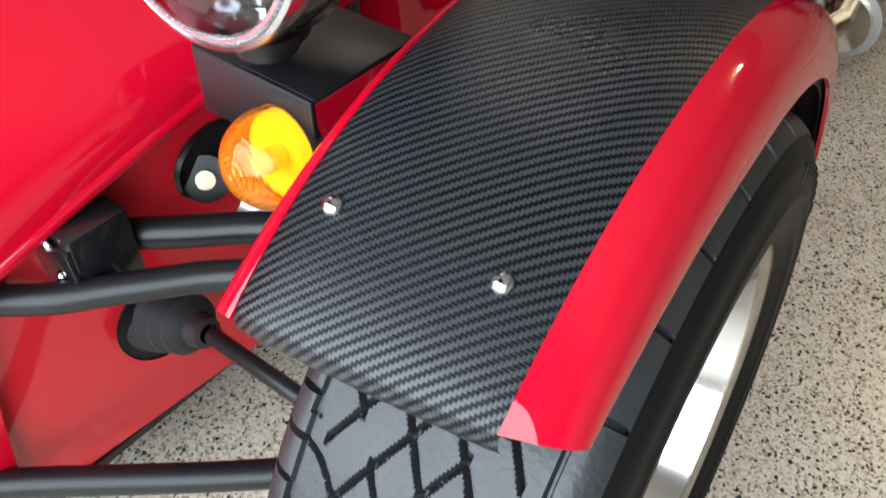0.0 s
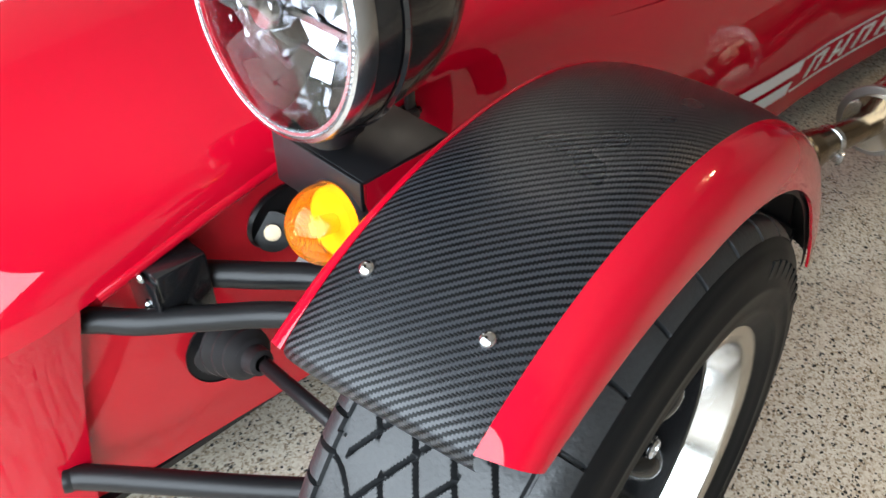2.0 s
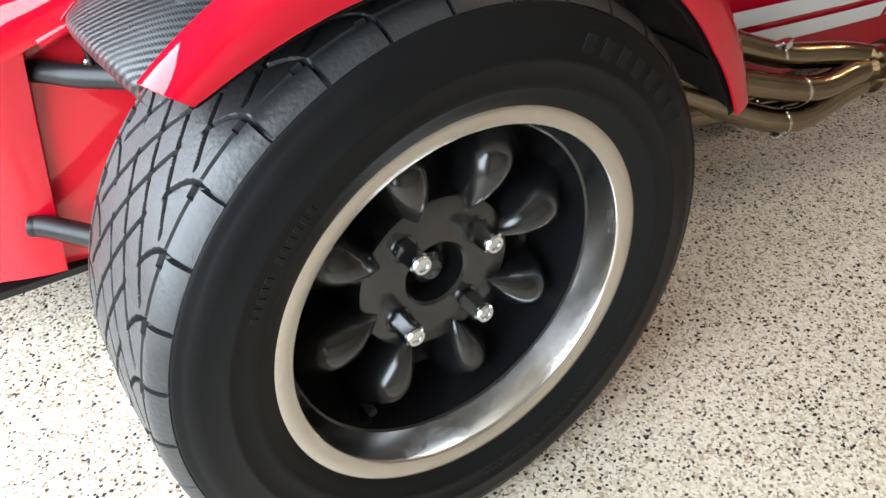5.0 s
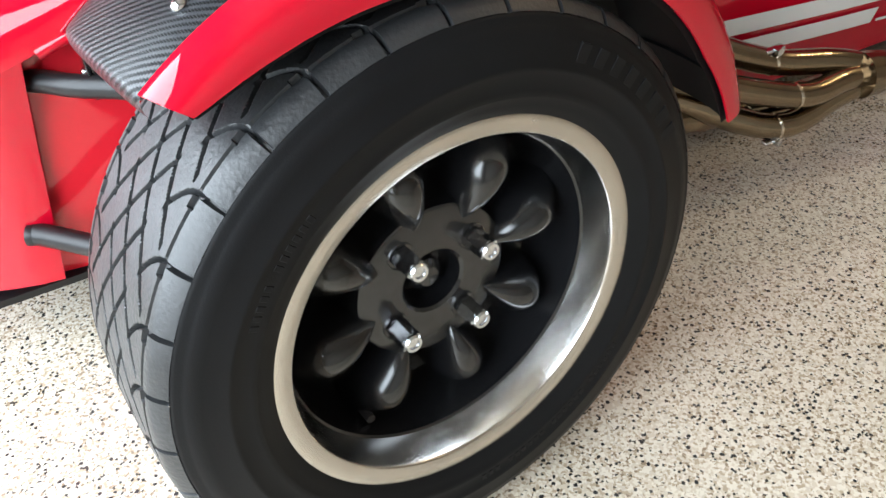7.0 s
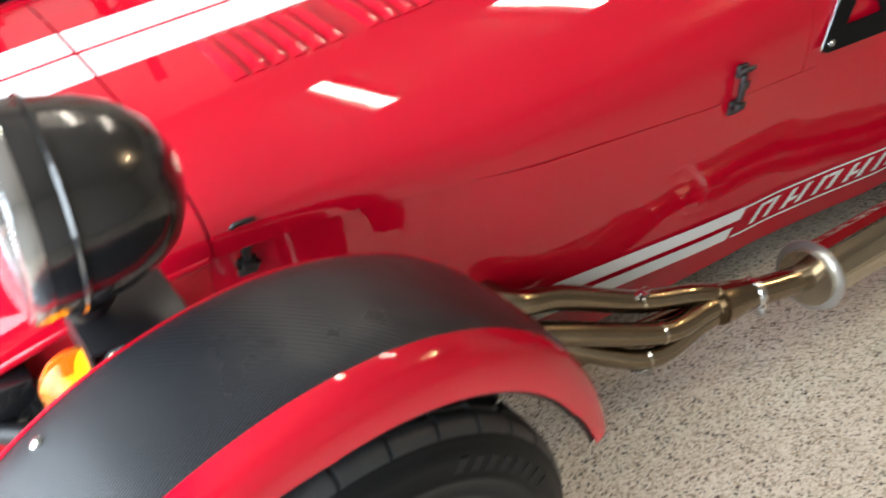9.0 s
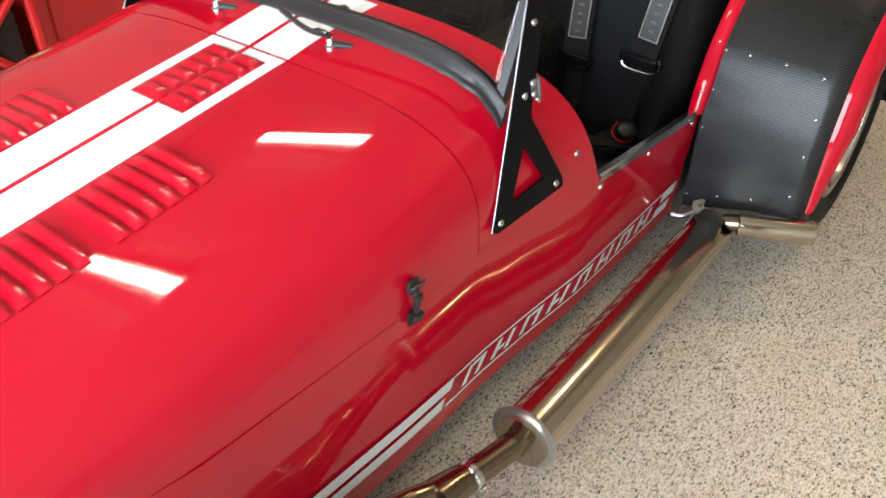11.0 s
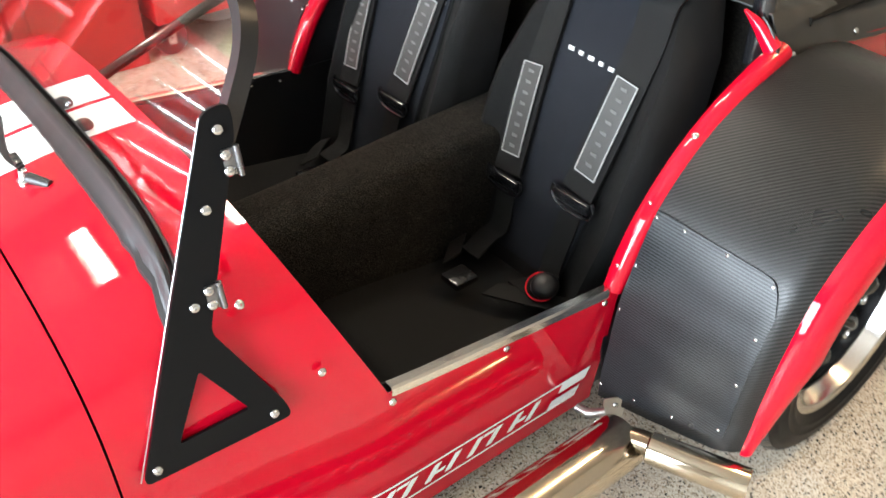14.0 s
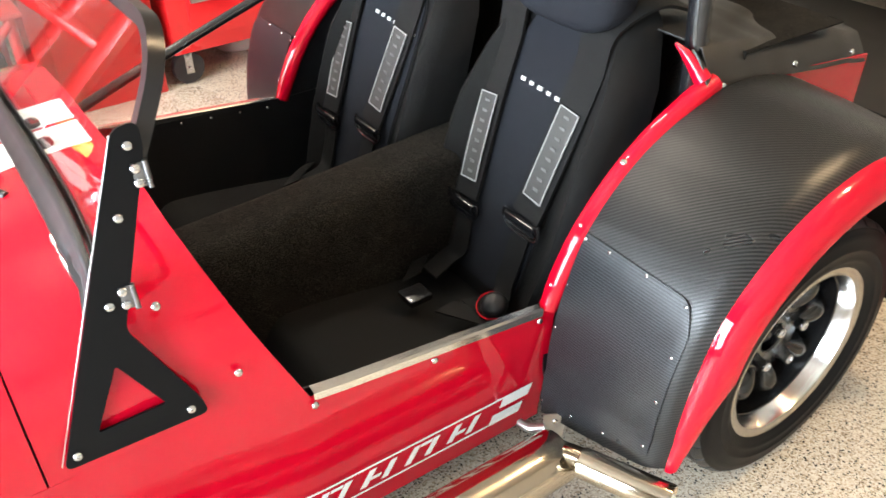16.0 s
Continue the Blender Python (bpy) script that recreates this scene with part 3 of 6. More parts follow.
def lip_mesh():
    """Flat machined lip that holds the tyre bead."""
    bm = bmesh.new()
    lathe(bm, [(0.176, -0.066), (0.184, -0.072), (0.188, -0.078), (0.1885, -0.0835), (0.1872, -0.0868), (0.1850, -0.0880), (0.1765, -0.0874), (0.1745, -0.0862), (0.1700, -0.0855), (0.1685, -0.0842), (0.1680, -0.0820)], 128)
    return mesh_of("lip", bm, LIP_ALU, 40)


def centre_mesh():
    """Black cast centre: painted inner barrel, flat hub plate, a deep well round it and the hub boss."""
    bm = bmesh.new()
    lathe(bm, [(0.1602, -0.0525), (0.1580, -0.0505), (0.1555, -0.022), (0.1535, 0.0), (0.151, 0.006), (0.147, 0.016), (0.120, 0.022), (0.092, 0.016), (0.084, -0.004), (0.082, -0.020), (0.079, -0.0270), (0.075, -0.0285), (0.034, -0.0285), (0.031, -0.026), (0.029, -0.004), (0.029, 0.006), (0.002, 0.008)], 96)
    lathe(bm, [(0.0005, -0.022), (0.010, -0.021), (0.0165, -0.016), (0.0175, -0.008), (0.0175, 0.008)], 32)
    return mesh_of("wheel_centre", bm, BLACK_SATIN, 30)


def spoke_mesh():
    """One bulbous petal spoke pointing up (+z): a rounded knuckle at the hub that runs out to the barrel."""
    bm = bmesh.new()
    rows = []
    for i in range(25):
        t = i / 24
        z = 0.064 + 0.094 * t
        w = 0.0300 * (min(1.0, t / 0.55)) ** 0.5 * (1 - 0.30 * max(0.0, (t - 0.55) / 0.45) ** 1.5)
        top = -0.0265 - 0.024 * math.sin(math.pi * min(1.0, t * 0.98)) ** 0.8 + 0.014 * max(0.0, t - 0.66) / 0.34
        rows.append([Vector((w * math.cos(a), 0.030 + (top - 0.030) * max(0.0, math.sin(a)) ** 0.62, z)) for a in (math.pi * k / 20 for k in range(21))])
    grid(bm, rows)
    return mesh_of("spoke", bm, BLACK_SATIN, 60)


def nut_mesh():
    bm = bmesh.new()
    lathe(bm, [(0.0135, -0.026), (0.0135, -0.031)], 24)
    bmesh.ops.create_cone(bm, cap_ends=True, segments=6, radius1=0.0112, radius2=0.0108, depth=0.026, matrix=Matrix.Translation((0, -0.043, 0)) @ Matrix.Rotation(radians(90), 4, "X"))
    lathe(bm, [(0.0095, -0.054), (0.0095, -0.0585), (0.0080, -0.0605), (0.0055, -0.0605), (0.005, -0.0585), (0.0005, -0.0585)], 24)
    return mesh_of("wheel_nut", bm, CHROME, 30)


TYRE, TYRE_FAR, SIDEWALL, RIM, LIP, CENTRE, SPOKE, NUT = tyre_mesh(33 * 46, 121), tyre_mesh(33 * 16, 51), sidewall_mesh(), rim_mesh(), lip_mesh(), centre_mesh(), spoke_mesh(), nut_mesh()
bm = bmesh.new()
tube(bm, [(0, 0, 0), (0, -0.03, 0)], 0.0045, 10, 1)
VALVE = mesh_of("valve", bm, SEAL)
# raised lettering of the sidewall as plain bars
def bar_mesh(sx, sz):
    bm = bmesh.new()
    box(bm, (0, 0, 0), (sx, 0.0022, sz), 0.0004, None, 1)
    return mesh_of("raised_bar", bm, RUBBER, 0)


BAR_L, BAR_S = bar_mesh(0.012, 0.020), bar_mesh(0.005, 0.007)
BARS = [(BAR_L, 28 + 5.2 * k, 0.2385, 1.034) for k in range(8)] + [(BAR_S, 128 + 2.3 * k, 0.2135, 1.038) for k in range(24) if k % 7 != 6] + [(BAR_S, -62 + 2.2 * k, 0.2135, 1.038) for k in range(12) if k != 5]


def wheel(x, y, side, turn, label, steer=0.0, camber=0.0):
    """side: -1 the near side of the car, +1 the far side."""
    m = Matrix.Translation((x, y, TR)) @ Matrix.Rotation(radians(steer), 4, "Z") @ Matrix.Rotation(radians(side * camber), 4, "X") @ (Matrix.Rotation(math.pi, 4, "Z") if side > 0 else Matrix())
    w = link("wheel", RIM, car, label, m)
    def on(name, data, mm=None, label=""):
        ob = new(name, data)
        ob.parent = w
        ob.matrix_basis = mm or Matrix()
        if label:
            ob["label"] = label
    on("tread", TYRE if steer and side < 0 else TYRE_FAR, None, "worn grey tread with diagonal grooves")
    on("tyre", SIDEWALL, None, "black rubber tyre sidewall")
    for data, deg, r, k in (BARS if steer and side < 0 else []):
        on("raised_bar", data, Matrix.Rotation(radians(deg), 4, "Y") @ Matrix.Translation((0, -TW * k, r)))
    on("lip", LIP, None, "pale machined rim lip")
    on("wheel_centre", CENTRE, None, "satin black cast centre")
    for k in range(8):
        on("spoke", SPOKE, Matrix.Rotation(radians(22.5 + 45 * k + turn), 4, "Y"), "black bulbous spoke")
    for k in range(4):
        on("wheel_nut", NUT, Matrix.Rotation(radians(45 + 90 * k + turn), 4, "Y") @ Matrix.Translation((0, 0, 0.054)), "bright steel wheel nut")
    on("valve", VALVE, Matrix.Rotation(radians(205 + turn), 4, "Y") @ Matrix.Translation((0, -0.005, 0.151)))


HUB_X, HUB_Y, STEER = -0.004, -0.640, 5.0
SPEC = "polished alloy wheel with black centre and worn tyre"
wheel(HUB_X, HUB_Y, -1, 10.6, SPEC, STEER, 2.0)
wheel(HUB_X, 2 * YM - HUB_Y, 1, 20, SPEC, STEER, 2.0)
wheel(2.275, -0.602, -1, 15, SPEC, 0, 0.5)
wheel(2.275, 2 * YM + 0.602, 1, 40, SPEC, 0, 0.5)

# ---- front cycle wings ----
def front_wing(side):
    m = Matrix.Translation((HUB_X, HUB_Y if side < 0 else 2 * YM - HUB_Y, TR)) @ Matrix.Rotation(radians(STEER), 4, "Z")
    A1 = 78.5
    V0, V1 = -0.102, 0.043     # carbon film from the inner to the outer red edge
    def a0(v):
        return -38.0 + 1.5 * (v - V0) / (V1 - V0)
    def pt(a, v, r):
        r += 0.026 * max(0.0, (a + 10) / 88) ** 1.4      # stands further off the tyre towards the rear
        return m @ Vector((r * math.sin(radians(a)), side * v, r * math.cos(radians(a))))
    def crown(v):
        f = (v - V0) / (V1 - V0) * 2 - 1
        return 0.3495 - 0.0045 * f * f - 0.004 * f ** 6
    n = 60
    vs = [V0 + (V1 - V0) * k / 24 for k in range(25)]
    bm = bmesh.new()
    pts, uvs = [], []
    for j in range(6, 0, -1):
        t = j / 6
        pts.append([pt(a0(v) - 2.2 * math.sin(t * math.pi / 2), v, crown(v) - 0.020 * (1 - math.cos(t * math.pi / 2))) for v in vs])
        uvs.append([(radians(a0(v)) * 0.347 - 0.02 * t, v) for v in vs])
    for i in range(n + 1):
        row, ur = [], []
        for v in vs:
            a = a0(v) + (A1 - a0(v)) * i / n
            row.append(pt(a, v, crown(v)))
            ur.append((radians(a) * 0.347, v))
        pts.append(row)
        uvs.append(ur)
    grid(bm, pts, uvs=uvs)
    w = part("front_wing", bm, CARBON, car, "cycle wing wrapped in black carbon-look film", 60)
    def skirt(t, q, inset=0.0):
        a = a0(V1) - 0.6 + (A1 - a0(V1) + 0.6) * t
        drop = (0.020 + 0.026 * min(1.0, t * 3.2) ** 0.8) * (1 - 0.25 * max(0, (t - 0.85) / 0.15))
        out = 0.033
        g = q * math.pi / 2
        fwd = 0.0 if t > 0.12 else 1.0
        return pt(a + 2.0 * q * fwd * (1 - t / 0.12), V1 - 0.0008 + out * math.sin(g) - inset, crown(V1) + 0.0012 - drop * (1 - math.cos(g)) * (0.5 + 0.5 * q) - inset)
    bm = bmesh.new()
    grid(bm, [[skirt(i / n, k / 14) for k in range(15)] for i in range(n + 1)])
    thick(bm, 0.003)
    part("wing_edge", bm, RED, w, "glossy red rolled outer edge")
    bm = bmesh.new()
    grid(bm, [[skirt(i / n, k / 8, 0.0055) for k in range(9)] for i in range(n + 1)])
    part("wing_lining", bm, BLACK_MATT, w)
    bm = bmesh.new()
    rows = []
    for i in range(n + 1):
        a = a0(V0) - 1.2 + (A1 - a0(V0) + 1.2) * i / n
        drop = 0.040 * min(1.0, 0.3 + i / n * 3)
        rows.append([pt(a, V0 + 0.0008 - 0.016 * math.sin(q * math.pi / 2), crown(V0) + 0.0012 - drop * (1 - math.cos(q * math.pi / 2))) for q in (k / 8 for k in range(9))])
    grid(bm, rows)
    thick(bm, 0.003)
    part("wing_edge", bm, RED, w, "glossy red rolled inner edge")
    bm = bmesh.new()
    grid(bm, [[pt(-34 + (A1 + 34) * i / n, V0 + 0.006 - 0.012 * math.sin(q * math.pi / 2), crown(V0) - 0.008 - 0.040 * q) for q in (k / 5 for k in range(6))] for i in range(n + 1)])
    part("wing_lining", bm, BLACK_MATT, w)
    bm = bmesh.new()
    grid(bm, [[pt(-33 + (A1 + 33) * i / 30, v, crown(v) - 0.006) for v in (V0 + 0.002, -0.06, -0.02, 0.03, V1 - 0.002)] for i in range(31)])
    thick(bm, 0.002)
    part("wing_lining", bm, BLACK_MATT, w, "matt black inside of the wing")
    # black flap that hangs below the tail
    bm = bmesh.new()
    grid(bm, [[pt(A1 - 4 + 7.5 * i / 10, v, crown(min(v, V1)) - 0.008 - 0.05 * max(0.0, (v - V1) / 0.03) ** 2 * 0.3) for v in np.linspace(V0 + 0.004, V1 + 0.004, 12)] for i in range(11)])
    thick(bm, 0.004)
    part("tail_flap", bm, BLACK_MATT, w, "black plastic flap at the tail")
    for a, v in ((-27.6, -0.077), (-27.6, 0.016)):
        p = pt(a, v, crown(v))
        fasten(BOLT, p, p - m @ Vector((0, side * v, 0)), w, "bolt")
    for a in (-24, 30):
        bm = bmesh.new()
        tube(bm, [pt(a, 0.03, 0.330), pt(a, -0.06, 0.330), pt(a, -0.105, 0.322), pt(a, -0.115, 0.29), pt(a * 0.6, -0.115, 0.16), pt(0, -0.10, 0.04)], 0.007, 10)
        part("wing_stay", bm, BLACK, w)


front_wing(-1)
front_wing(1)

# ---- rear wings ----
RCX, RCZ, RR = 2.285, 0.305, 0.420
ARC = ((-22, 0.440), (-15, 0.424), (-3, 0.4035), (9, 0.399), (22, 0.4015), (34, 0.4120), (54, 0.416), (72, 0.4205), (90, 0.425), (196, 0.425))
EDGE = ((13, 0.408), (22, 0.402), (34, 0.400), (48, 0.402), (62, 0.408), (76, 0.421), (84, 0.4325))


def rear_wing(side):
    cy = DATUM[side]
    def pt(a, d, r):      # a: degrees, 0 forward, 90 up; d: distance from the centre plane
        return Vector((RCX - r * math.cos(radians(a)), cy + side * d, RCZ + r * math.sin(radians(a))))
    A0, A1, n = -20.0, 196.0, 90
    D0, D1 = 0.513, 0.787
    def rad(a, d):
        f = (d - D0) / (D1 - D0)
        return interp(a, ARC) + 0.003 * math.sin(math.pi * f) - 0.018 * f - 0.018 * max(0.0, (f - 0.84) / 0.16) ** 2
    bm = bmesh.new()
    pts, uvs = [], []
    for i in range(n + 1):
        a = A0 + (A1 - A0) * i / n
        ds = np.linspace(D0, D1, 21)
        lift = 9.0 * max(0.0, 1 - i / 14)
        pts.append([pt(a + lift * (d - D0) / (D1 - D0), d, rad(a + lift * (d - D0) / (D1 - D0), d)) for d in ds])
        uvs.append([(radians(a) * RR, d) for d in ds])
    grid(bm, pts, uvs=uvs)
    thick(bm, 0.003)
    w = part("rear_wing", bm, CARBON_REAR, car, "rear wing wrapped in black carbon-look film", 60)
    bm = bmesh.new()
    rows = []
    for i in range(n + 1):
        a = A0 + 8 + (A1 - A0 - 8) * i / n
        t = min(1.0, i / 14)
        out, drop = 0.014 + 0.026 * t, 0.014 + 0.034 * t
        rows.append([pt(a, D1 - 0.002 + out * math.sin(q * math.pi / 2), rad(a, D1) + 0.0015 - drop * (1 - math.cos(q * math.pi / 2))) for q in (k / 10 for k in range(11))])
    grid(bm, rows)
    thick(bm, 0.004)
    part("wing_edge", bm, RED, w, "glossy red rolled outer edge")
    # body side that fills behind the wheel
    bm = bmesh.new()
    grid(bm, [[pt(a, 0.510, r) for r in (0.05, 0.2, 0.392)] for a in np.linspace(A0, A1, 40)])
    thick(bm, 0.003)
    part("inner_panel", bm, BLACK, w)
    # stone-guard panel riveted on the front
    bm = bmesh.new()
    d0, d1 = 0.5165, 0.758
    def span(g):
        return -17.0 + 9.5 * g, 35.6 - 0.6 * g - 7.5 * max(0.0, (g - 0.84) / 0.16) ** 2.6
    pts, uvs = [], []
    for i in range(25):
        f = i / 24
        row, ur = [], []
        for k in range(25):
            g = k / 24
            d = d0 + (d1 - d0) * g
            lo, hi = span(g)
            a = lo + (hi - lo) * f
            row.append(pt(a, d, rad(a, d) + 0.0035))
            ur.append((radians(a) * RR * 0.71 + d * 0.71, d * 0.71 - radians(a) * RR * 0.71))
        pts.append(row)
        uvs.append(ur)
    grid(bm, pts, uvs=uvs)
    thick(bm, 0.002)
    panel = part("stone_guard", bm, CARBON_PANEL, w, "carbon-look stone guard with rounded corner")
    for a, d in [(a, 0.519) for a in (34.0, 21.6, 9.0, -3.0, -15.0)] + [(33.6, 0.734), (21.3, 0.746), (8.6, 0.748), (-5.7, 0.747), (34.4, 0.573), (34.6, 0.652), (-10.2, 0.668), (-12.6, 0.593)]:
        p = pt(a, d, rad(a, d) + 0.0036)
        fasten(RIVET, p, (p.x - RCX, 0, p.z - RCZ), panel, "rivet")
    return w


for side in (-1, 1):
    rear_wing(side)

# ---- nose fittings: lamps, suspension ----
facets = random.Random(7)


def headlamp(side):
    c = Vector((-0.124, -0.450 if side < 0 else 2 * YM + 0.450, 0.702))
    m = Matrix.Translation(c) @ Matrix.Rotation(radians(4), 4, "Y") @ Matrix.Diagonal((0.94, 0.94, 0.94, 1))
    bm = bmesh.new()
    lathe(bm, [(0.0935, -0.004), (0.0945, 0.010), (0.0945, 0.024), (0.093, 0.030), (0.0915, 0.046), (0.087, 0.072), (0.077, 0.098), (0.060, 0.121), (0.036, 0.136), (0.001, 0.142)], 64, "X", m)
    lamp = part("headlamp", bm, BLACK_GLOSS, car, "round black bowl headlamp")
    bm = bmesh.new()
    lathe(bm, [(0.0950, 0.004), (0.0960, 0.0), (0.0960, -0.008), (0.0945, -0.012), (0.0915, -0.013), (0.0885, -0.010)], 96, "X", m)
    part("lamp_rim", bm, RIM_GREY, lamp, "thin grey metal lamp rim")
    bm = bmesh.new()
    lathe(bm, [(0.0955, 0.026), (0.0972, 0.029), (0.0955, 0.032)], 64, "X", m)
    part("clamp_band", bm, BLACK_GLOSS, lamp)
    # faceted reflector behind a bowed clear lens
    bm = bmesh.new()
    lathe(bm, [(0.088, 0.010), (0.07, 0.034), (0.05, 0.052), (0.03, 0.062), (0.0005, 0.067)], 48, "X", m)
    def bowl(r):
        return 0.060 - 0.056 * (r / 0.087) ** 2
    rings = (0.018, 0.036, 0.052, 0.066, 0.078, 0.087)
    for q in range(len(rings) - 1):
        r0, r1 = rings[q], rings[q + 1]
        cells = (10, 14, 18, 24, 30)[q]
        for k in range(cells):
            b0, b1 = 2 * math.pi * (k + 0.5 * (q % 2)) / cells, 2 * math.pi * (k + 1 + 0.5 * (q % 2)) / cells
            tu, tv = facets.uniform(-1, 1) * 0.0045, facets.uniform(-1, 1) * 0.0035
            bm.faces.new([bm.verts.new(m @ Vector((bowl(r) + e * tu + h * tv, r * math.cos(b), r * math.sin(b)))) for r, b, e, h in ((r0, b0, -1, -1), (r0, b1, -1, 1), (r1, b1, 1, 1), (r1, b0, 1, -1))])
    part("reflector", bm, MIRROR, lamp, "faceted mirror reflector", 1)
    # fine ribbed ring inside the rim
    bm = bmesh.new()
    grid(bm, [[m @ Vector((-0.010 - 0.0035 * h, (r + 0.0006 * (k % 2)) * math.cos(math.pi * k / 120), (r + 0.0006 * (k % 2)) * math.sin(math.pi * k / 120))) for r, h in ((0.0905, 0.0), (0.0890, 1.0), (0.0862, 1.0), (0.0850, 0.0))] for k in range(241)])
    part("ribbed_ring", bm, RIM_GREY, lamp, "fine ribbed ring round the lens", 1)
    bm = bmesh.new()
    lathe(bm, [(0.0885, -0.012), (0.075, -0.0185), (0.055, -0.024), (0.03, -0.0275), (0.0005, -0.0285)], 48, "X", m)
    thick(bm, 0.0022)
    part("lens", bm, LAMP_GLASS, lamp, "clear bowed glass lens").visible_shadow = False
    bm = bmesh.new()
    lathe(bm, [(0.016, 0.0), (0.016, -0.012), (0.013, -0.016), (0.0005, -0.017)], 24, "X", m)
    box(bm, (0.0, 0, 0), (0.004, 0.165, 0.005), 0, m)
    part("bulb_shield", bm, MIRROR, lamp)
    bm = bmesh.new()
    tube(bm, [c + Vector((0.03, 0, -0.085)), c + Vector((0.03, 0, -0.112))], 0.019, 16, 1)
    tube(bm, [c + Vector((0.03, 0, -0.096)), c + Vector((0.03, 0, -0.101))], 0.027, 16, 1)
    part("lamp_stem", bm, BLACK, lamp)
    # folded bracket: flat top, front face with the indicator
    y0, y1 = (-0.395, -0.500) if side < 0 else (2 * YM + 0.395, 2 * YM + 0.500)
    bm = bmesh.new()
    box(bm, (-0.063, (y0 + y1) / 2, 0.5785), (0.089, abs(y1 - y0), 0.004), 0.0015)
    box(bm, (-0.1085, (y0 + y1) / 2, 0.556), (0.004, abs(y1 - y0), 0.048), 0.0015)
    tube(bm, [(-0.06, (y0 + y1) / 2, 0.57), (-0.04, y0, 0.50), (0.0, DATUM[side] + side * 0.37, 0.42)], 0.014, 12)
    br = part("lamp_bracket", bm, BLACK, car, "black folded steel lamp bracket", 30)
    # indicator
    ic = Vector((-0.112, (y0 + y1) / 2 + side * 0.026, 0.534))
    mi = Matrix.Translation(ic) @ Matrix.Rotation(radians(12), 4, "Y") @ Matrix.Diagonal((0.82, 0.82, 0.82, 1))
    bm = bmesh.new()
    lathe(bm, [(0.0005, 0.012), (0.030, 0.012), (0.0405, 0.004), (0.0415, -0.004), (0.0395, -0.008)], 40, "X", mi)
    ind = part("indicator", bm, SEAL, car, "round amber indicator on a black base")
    bm = bmesh.new()
    lathe(bm, [(0.0385, -0.006)] + [((0.0005 + 0.038 * math.cos(radians(2.5 * q))), -0.012 - (0.040 + 0.0007 * (q % 3 == 1)) * math.sin(radians(2.5 * q))) for q in range(37)], 56, "X", mi)
    thick(bm, 0.0025)
    part("lens", bm, AMBER, ind, "domed amber lens").visible_shadow = False
    bm = bmesh.new()
    lathe(bm, [(0.035, -0.006), (0.028, -0.010), (0.015, -0.006), (0.0005, -0.005)], 32, "X", mi)
    lathe(bm, [(0.009, -0.006), (0.010, -0.022), (0.006, -0.030), (0.0005, -0.031)], 20, "X", mi)
    part("reflector", bm, AMBER_IN, ind)


